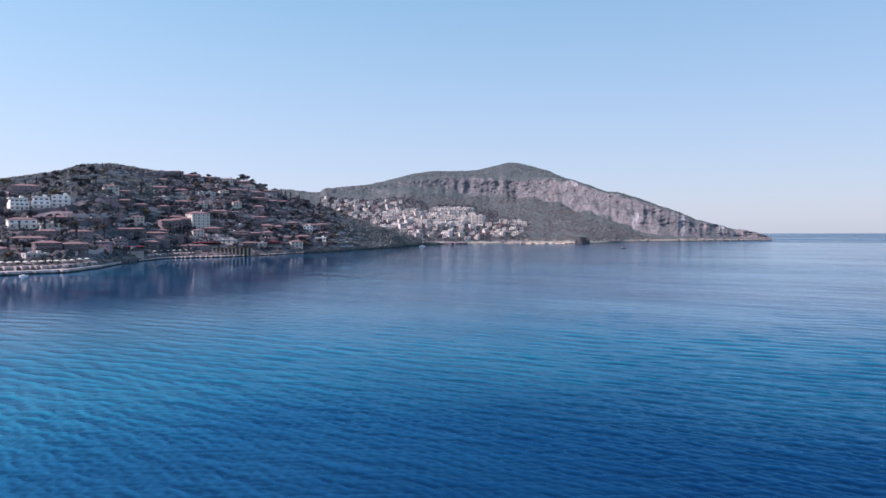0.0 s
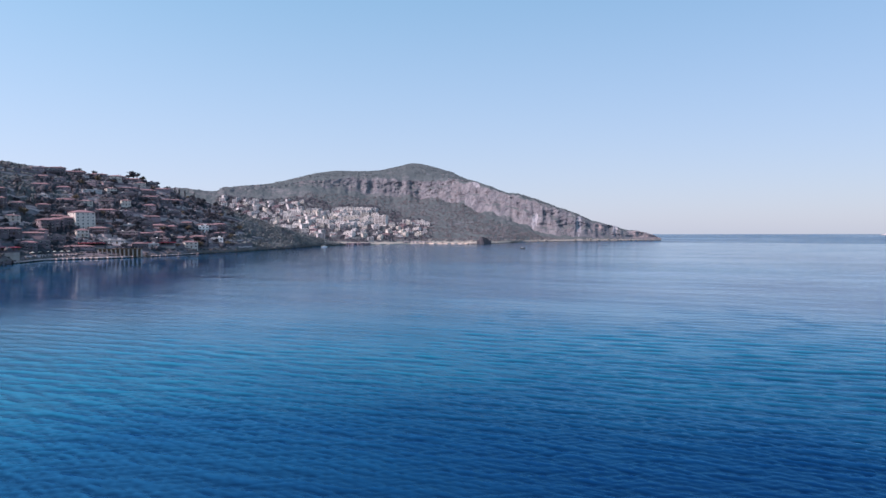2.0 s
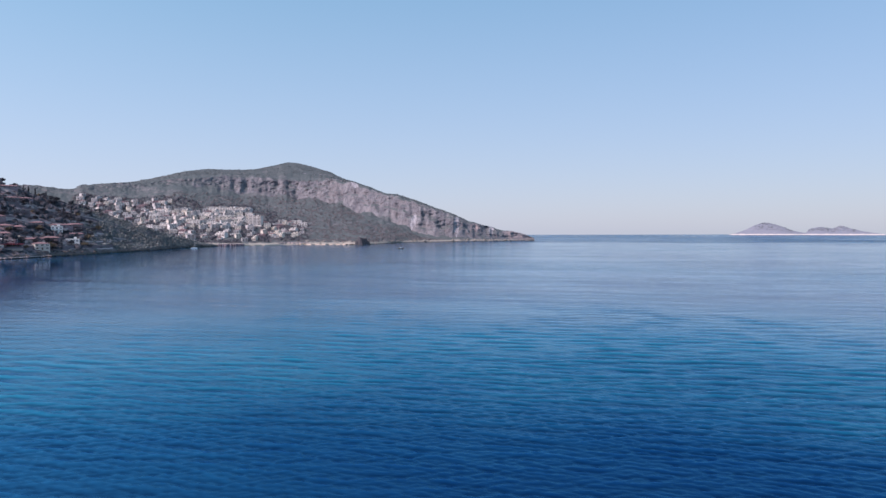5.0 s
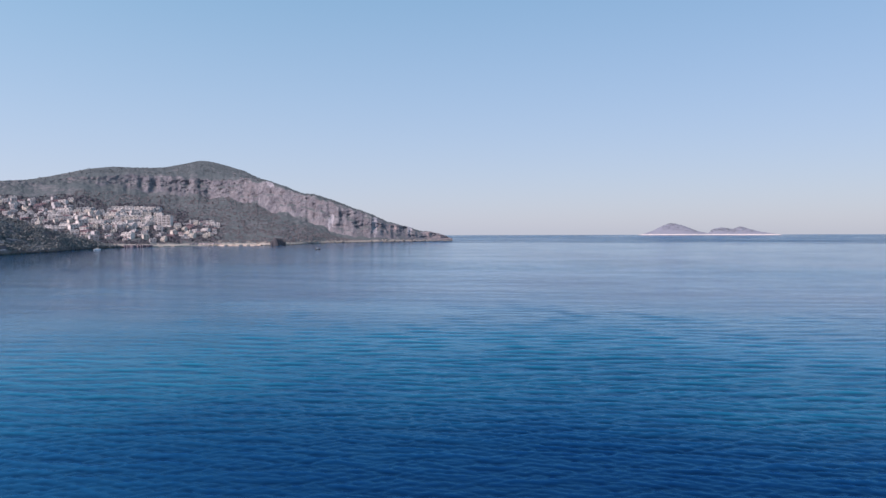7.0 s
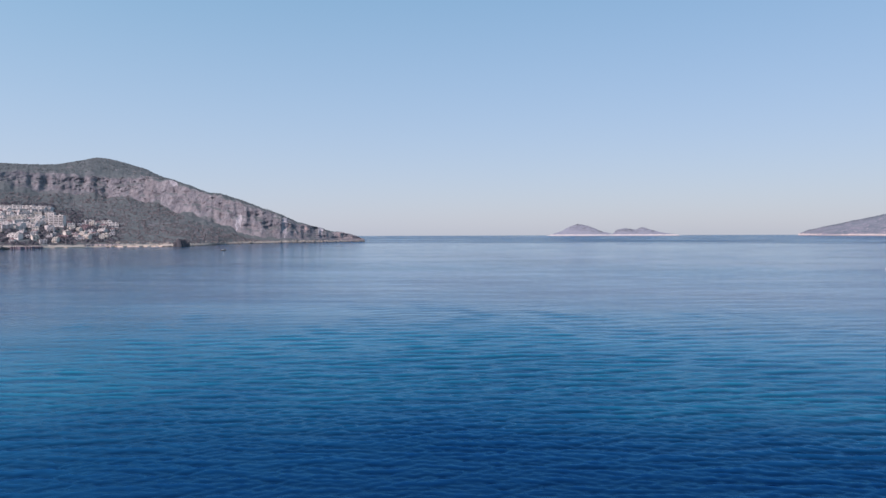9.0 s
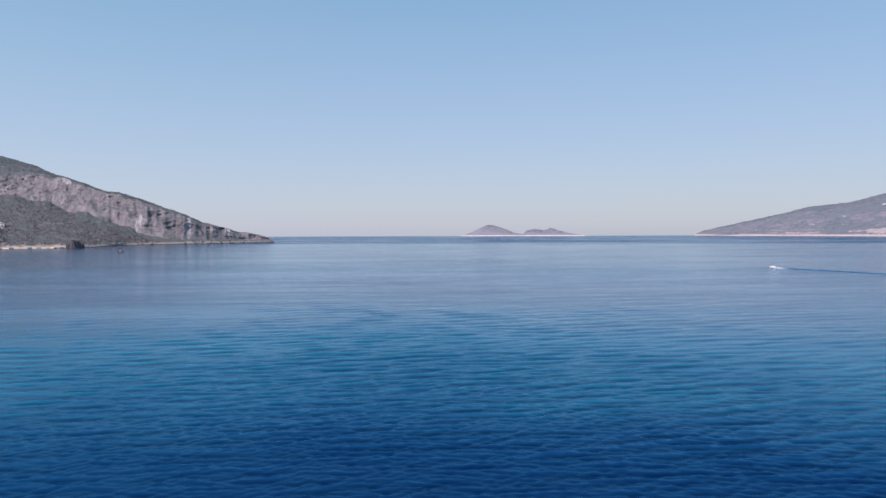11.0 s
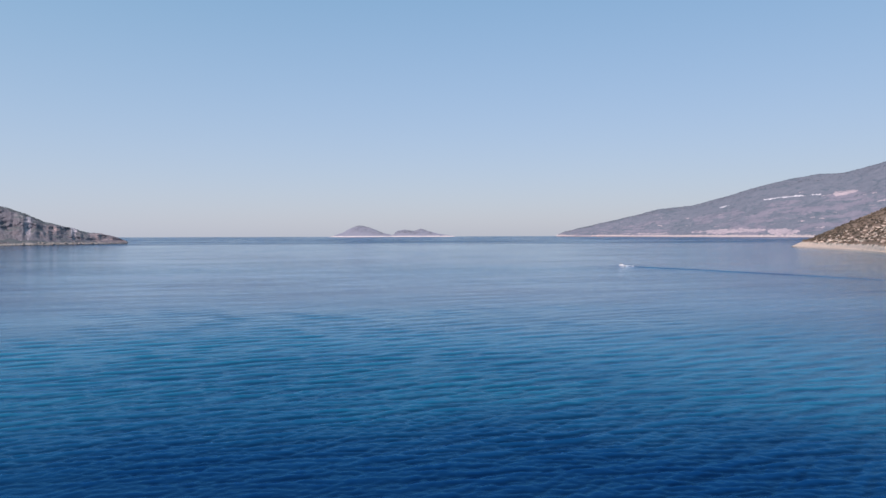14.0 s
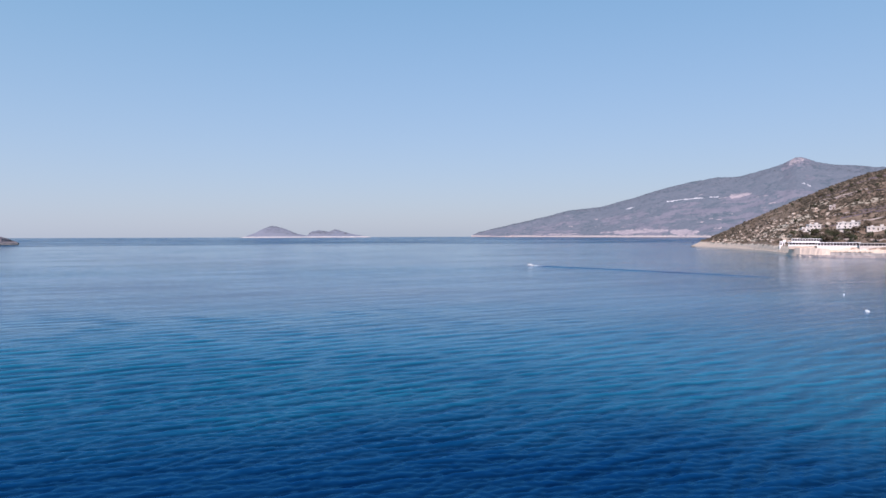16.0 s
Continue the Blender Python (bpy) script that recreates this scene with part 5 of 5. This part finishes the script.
ob = new("tan_beach", platform(headland, 75.5, 82.2, -0.01, 0.05, 2.2, 36, 0.6, 23, 4.0).mesh("tan_beach", [M["sand"]]))
tagged(ob, "tan rock and shingle shore of the headland", "beach", kind="structure")
walls = random.Random(12)
for i in range(26):
    b, u = walls.uniform(83.5, 90), walls.uniform(0.12, 0.9)
    ob = new("terrace_wall", strip(headland, b, b + walls.uniform(1.0, 3.0), u, walls.uniform(0.7, 1.5), 0.6, 2.0, 12, 0.003).mesh("terrace_wall", [M["stone" if walls.random() < 0.6 else "pale_stone"]]))
    tagged(ob, "rubble terrace wall on the headland", "wall", "terrace walls on the headland")


def boulders(name, land, count, b_range, u_range, size, mat, label, seed):
    rng = random.Random(seed)
    s = Shape()
    for i in range(count):
        b, u = rng.uniform(*b_range), rng.uniform(*u_range)
        p = land.at(b, u)
        r = rng.uniform(*size)
        pts = []
        for lat in (-0.5, 0.25, 0.8):
            for a in range(6):
                k = r * math.cos(lat) * rng.uniform(0.55, 1.35)
                pts.append(p + Vector((k * math.cos(a * 1.047 + lat), k * math.sin(a * 1.047 + lat) * 0.8, r * 0.5 * math.sin(lat) * rng.uniform(0.5, 1.5))))
        pts.append(p + Vector((0, 0, r * 0.45)))
        faces = [(ring * 6 + a, ring * 6 + (a + 1) % 6, ring * 6 + 6 + (a + 1) % 6, ring * 6 + 6 + a) for ring in (0, 1) for a in range(6)] + [(12 + a, 12 + (a + 1) % 6, 18) for a in range(6)]
        s.add(pts, faces)
    return tagged(new(name, s.mesh(name, [M[mat]])), label, "rocks", kind="stuff")


boulders("headland_rocks", headland, 250, (76.6, 84.5), (0.12, 0.62), (0.7, 3.6), "rock", "pale limestone outcrops among the headland's bushes", 41)
boulders("headland_shore_rocks", headland, 260, (75.5, 90), (-0.012, 0.02), (0.4, 1.3), "rock", "tan boulders along the headland's waterline", 42)
boulders("hillside_shore_rocks", near_hill, 700, (-40, 0.3), (-0.02, 0.035), (0.6, 2.2), "dark_rock", "dark boulders along the hillside's waterline", 43)
boulders("hillside_outcrops", near_hill, 260, (-14, -0.5), (0.08, 0.95), (0.8, 2.6), "shore_rock", "grey limestone outcrops on the scrubby slope", 45)
crag = Shape()
br = random.Random(19)
for i in range(16):
    b = 10.75 + 0.055 * i + br.uniform(-0.05, 0.05)
    p = mountain.at(b, br.uniform(0.0, 0.02))
    r = br.uniform(4.0, 7.5)
    tall = br.uniform(7, 13) if 3 < i < 13 else br.uniform(4, 9)
    crag.rod((p.x, p.y, -2), (p.x + br.uniform(-2, 2), p.y + br.uniform(-1, 3), tall), r, r * br.uniform(0.45, 0.75), 7)
tagged(new("sea_bluff", crag.mesh("sea_bluff", [M["bluff_rock"]])), "dark rock bluff standing in the water below the spur", "bluff", kind="structure")
boulders("mountain_shore_rocks", mountain, 220, (6, 24.6), (-0.01, 0.03), (1.2, 4.0), "shore_rock", "fallen limestone blocks below the cliffs", 44)

protos = [tree("olive", "leaf_olive", "olive tree on the sunlit headland", 11, "trees on the headland"),
          tree("olive", "leaf_green", "dark carob tree on the headland", 12, "trees on the headland"),
          tree("cypress", "leaf_green", "slim cypress by the beach villas", 13, "trees on the headland")]
fresh = set()
planted = 0
while planted < 80:
    b, u = rngt.uniform(82, 90), rngt.uniform(0.1, 0.26) if planted < 50 else rngt.uniform(0.3, 0.95)
    plant(rngt.choices(range(3), (4, 6, 1))[0], stand(headland, b, u, rngt.uniform(0, 360)), rngt.uniform(0.7, 1.15) if planted < 50 else rngt.uniform(0.45, 0.8))
    planted += 1
def clumped(b, u, r):
    return noise.noise((b * 1.6, u * 9.0, 2.0)) + 0.5 * noise.noise((b * 5.0, u * 25.0, 7.0)) > -0.4 + 0.35 * r.rand() - 0.35 * max(0.0, u - 0.5)


scrub("headland_scrub", headland, 3300, (75.6, 91), (0.09, 1.0), (1.2, 3.4), "leaf_olive", "olive-brown bushes dotted over the headland", 51, 9, clumped, 9.0, 2)
scrub("headland_brush", headland, 1200, (75.6, 91), (0.12, 1.0), (1.6, 4.2), "leaf_brown", "dark brownish bushes over the headland", 52, 9, clumped, 9.0)
scrub("headland_thicket", headland, 1900, (82.5, 91), (0.42, 1.0), (1.8, 4.0), "leaf_brown", "dense brown thicket high on the headland", 53, 7, None, 9.0, 2)

# ---- on the water ----
def hull_shape(length, beam, depth, freeboard):
    s = Shape()
    rings = []
    for i in range(9):
        k = i / 8
        x = -length / 2 + length * k
        half = beam / 2 * (1 - max(0, (k - 0.45) / 0.55) ** 2.2) + 0.02
        lift = freeboard * (1 + 0.35 * k * k)
        rings.append([(x, -half, lift), (x, -half * 0.8, 0.1), (x, 0, -depth * (1 - 0.8 * k ** 3)), (x, half * 0.8, 0.1), (x, half, lift)])
    pts = [p for r in rings for p in r]
    faces = [(i * 5 + j, (i + 1) * 5 + j, (i + 1) * 5 + j + 1, i * 5 + j + 1) for i in range(8) for j in range(4)]
    faces += [(i * 5 + 4, (i + 1) * 5 + 4, (i + 1) * 5, i * 5) for i in range(8)] + [(0, 1, 2, 3, 4)]
    return s.add(pts, faces)


def motorboat(name, label, length, paint="gelcoat"):
    root = thing(name, label, "boat")
    k = length / 6.0
    part("hull", hull_shape(length, 2.2 * k, 0.5 * k, 0.75 * k).mesh("hull", [M[paint]], False), root)
    c = Shape()
    c.box(-0.6 * k, 1.2 * k, -0.75 * k, 0.75 * k, 0.75 * k, 1.35 * k)
    part("cabin", c.mesh("cabin", [M["gelcoat"]]), root)
    w = Shape().add([(1.2 * k, -0.7 * k, 1.3 * k), (1.2 * k, 0.7 * k, 1.3 * k), (0.75 * k, 0.6 * k, 1.95 * k), (0.75 * k, -0.6 * k, 1.95 * k),
                     (1.1 * k, -0.7 * k, 1.3 * k), (1.1 * k, 0.7 * k, 1.3 * k), (0.65 * k, 0.6 * k, 1.95 * k), (0.65 * k, -0.6 * k, 1.95 * k)],
                    [(0, 1, 2, 3), (7, 6, 5, 4), (0, 4, 5, 1), (1, 5, 6, 2), (2, 6, 7, 3), (3, 7, 4, 0)])
    part("windscreen", w.mesh("windscreen", [M["glass"]]), root)
    e = Shape().box(-length / 2 - 0.35 * k, -length / 2 + 0.1 * k, -0.25 * k, 0.25 * k, -0.3 * k, 1.1 * k)
    part("outboard_engine", e.mesh("outboard_engine", [M["metal"]]), root)
    return root


set_on(motorboat("motorboat", "white motorboat under way with a long wake", 5.5), pose(443, 220, 0, 0, -3, 74))
boat = motorboat("motorboat", "small dark wooden boat lying off the cliffs", 7.5, "timber")
part("canopy", Shape().box(-2.6, 0.6, -1.1, 1.1, 2.5, 2.65).mesh("canopy", [M["metal"]]), boat, "dark sun canopy")
for x in (-2.4, 0.4):
    for y in (-0.95, 0.95):
        part("canopy_post", Shape().rod((x, y, 0.9), (x, y, 2.5), 0.04, 0.04, 5).mesh("canopy_post", [M["metal"]]), boat)
set_on(boat, pose(236, 925, 0, 0, 0, 200))
set_on(motorboat("motorboat", "small white boat moored off the bathing platform", 4.6), pose(-222, 372, 0, 0, 0, 190))
yacht = thing("sailing_boat", "small white sailing boat with a bare mast at anchor", "boat")
part("hull", hull_shape(9.0, 2.8, 0.9, 1.0).mesh("hull", [M["gelcoat"]]), yacht)
part("cabin", Shape().box(-1.6, 1.4, -0.8, 0.8, 1.0, 1.55).mesh("cabin", [M["gelcoat"]]), yacht)
part("mast", Shape().rod((0.9, 0, 1.0), (0.9, 0, 12.0), 0.12, 0.07, 6).mesh("mast", [M["gelcoat"]]), yacht, "white bare mast")
part("boom", Shape().rod((0.9, 0, 2.3), (-2.9, 0, 2.2), 0.12, 0.1, 6).mesh("boom", [M["canvas"]]), yacht, "boom with the furled sail")
set_on(yacht, pose(-31, 1060, 0, 0, 0, 15))
raft = thing("swim_float", "low white swimming float with rounded ends", "float")
part("deck", Shape().box(-1.1, 1.1, -0.45, 0.45, 0.05, 0.32).rod((-1.1, 0, 0.1), (1.1, 0, 0.1), 0.4, 0.4, 10).mesh("deck", [M["gelcoat"]]), raft)
part("mooring_ring", Shape().rod((1.05, 0, 0.3), (1.3, 0, 0.55), 0.05, 0.05, 6).mesh("mooring_ring", [M["metal"]]), raft)
set_on(raft, pose(244, 15, 0, 0, 0, 10))


def buoy(m):
    root = thing("buoy", "small white mooring buoy with a short mast", "buoy", "mooring buoys")
    part("body", Shape().rod((0, 0, -0.3), (0, 0, 0.2), 0.15, 0.22, 10).rod((0, 0, 0.2), (0, 0, 0.62), 0.22, 0.08, 10).mesh("body", [M["gelcoat"]]), root)
    part("mast", Shape().rod((0, 0, 0.6), (0, 0, 1.3), 0.04, 0.03, 6).mesh("mast", [M["metal"]]), root)
    return set_on(root, m)


buoy(pose(298, 25, 0))

# the wake: a low ridge that widens and dies away behind the boat
head, tail = Vector((442, 216, 0)), Vector((398, 60, 0))
way = (tail - head).normalized()
acr = Vector((-way.y, way.x, 0))
wake = Shape()
for side in (-1,):
    pts, faces, n = [], [], 60
    for i in range(n + 1):
        k = i / n
        c = head + (tail - head) * k + acr * side * (0.7 + 3.2 * k) + acr * 2.2 * math.sin(k * 5.0) * k
        high = 0.32 * (1 - k) ** 0.4 * min(1, k * 12 + 0.2) + 0.03
        wide = 0.4 + 0.5 * k
        for a, h in ((-1, -0.03), (-0.45, 0.7), (0, 1), (0.45, 0.7), (1, -0.03)):
            q = c + acr * a * wide
            pts.append((q.x, q.y, high * h if h > 0 else h))
    faces = [(i * 5 + j, (i + 1) * 5 + j, (i + 1) * 5 + j + 1, i * 5 + j + 1) for i in range(n) for j in range(4)]
    wake.add(pts, faces)
tagged(new("boat_wake", wake.mesh("boat_wake", [M["water"]], True)), "long thin wake trailing behind the motorboat", "wake", kind="stuff")
wash = Shape()
fr = random.Random(3)
for i in range(110):
    k = fr.random() ** 1.6
    c = head + way * (k * 9 - 0.5) + acr * fr.uniform(-1, 1) * (0.5 + 1.0 * k)
    r = fr.uniform(0.15, 0.45) * (1 - 0.6 * k)
    ring = [(c.x + r * math.cos(a * 1.047), c.y + r * 0.8 * math.sin(a * 1.047), 0.02) for a in range(6)]
    wash.add(ring + [(c.x, c.y, 0.15 + r * 0.7)], [(a, (a + 1) % 6, 6) for a in range(6)])
tagged(new("stern_foam", wash.mesh("stern_foam", [M["foam"]])), "white foam churned up behind the motorboat", "foam", kind="stuff")
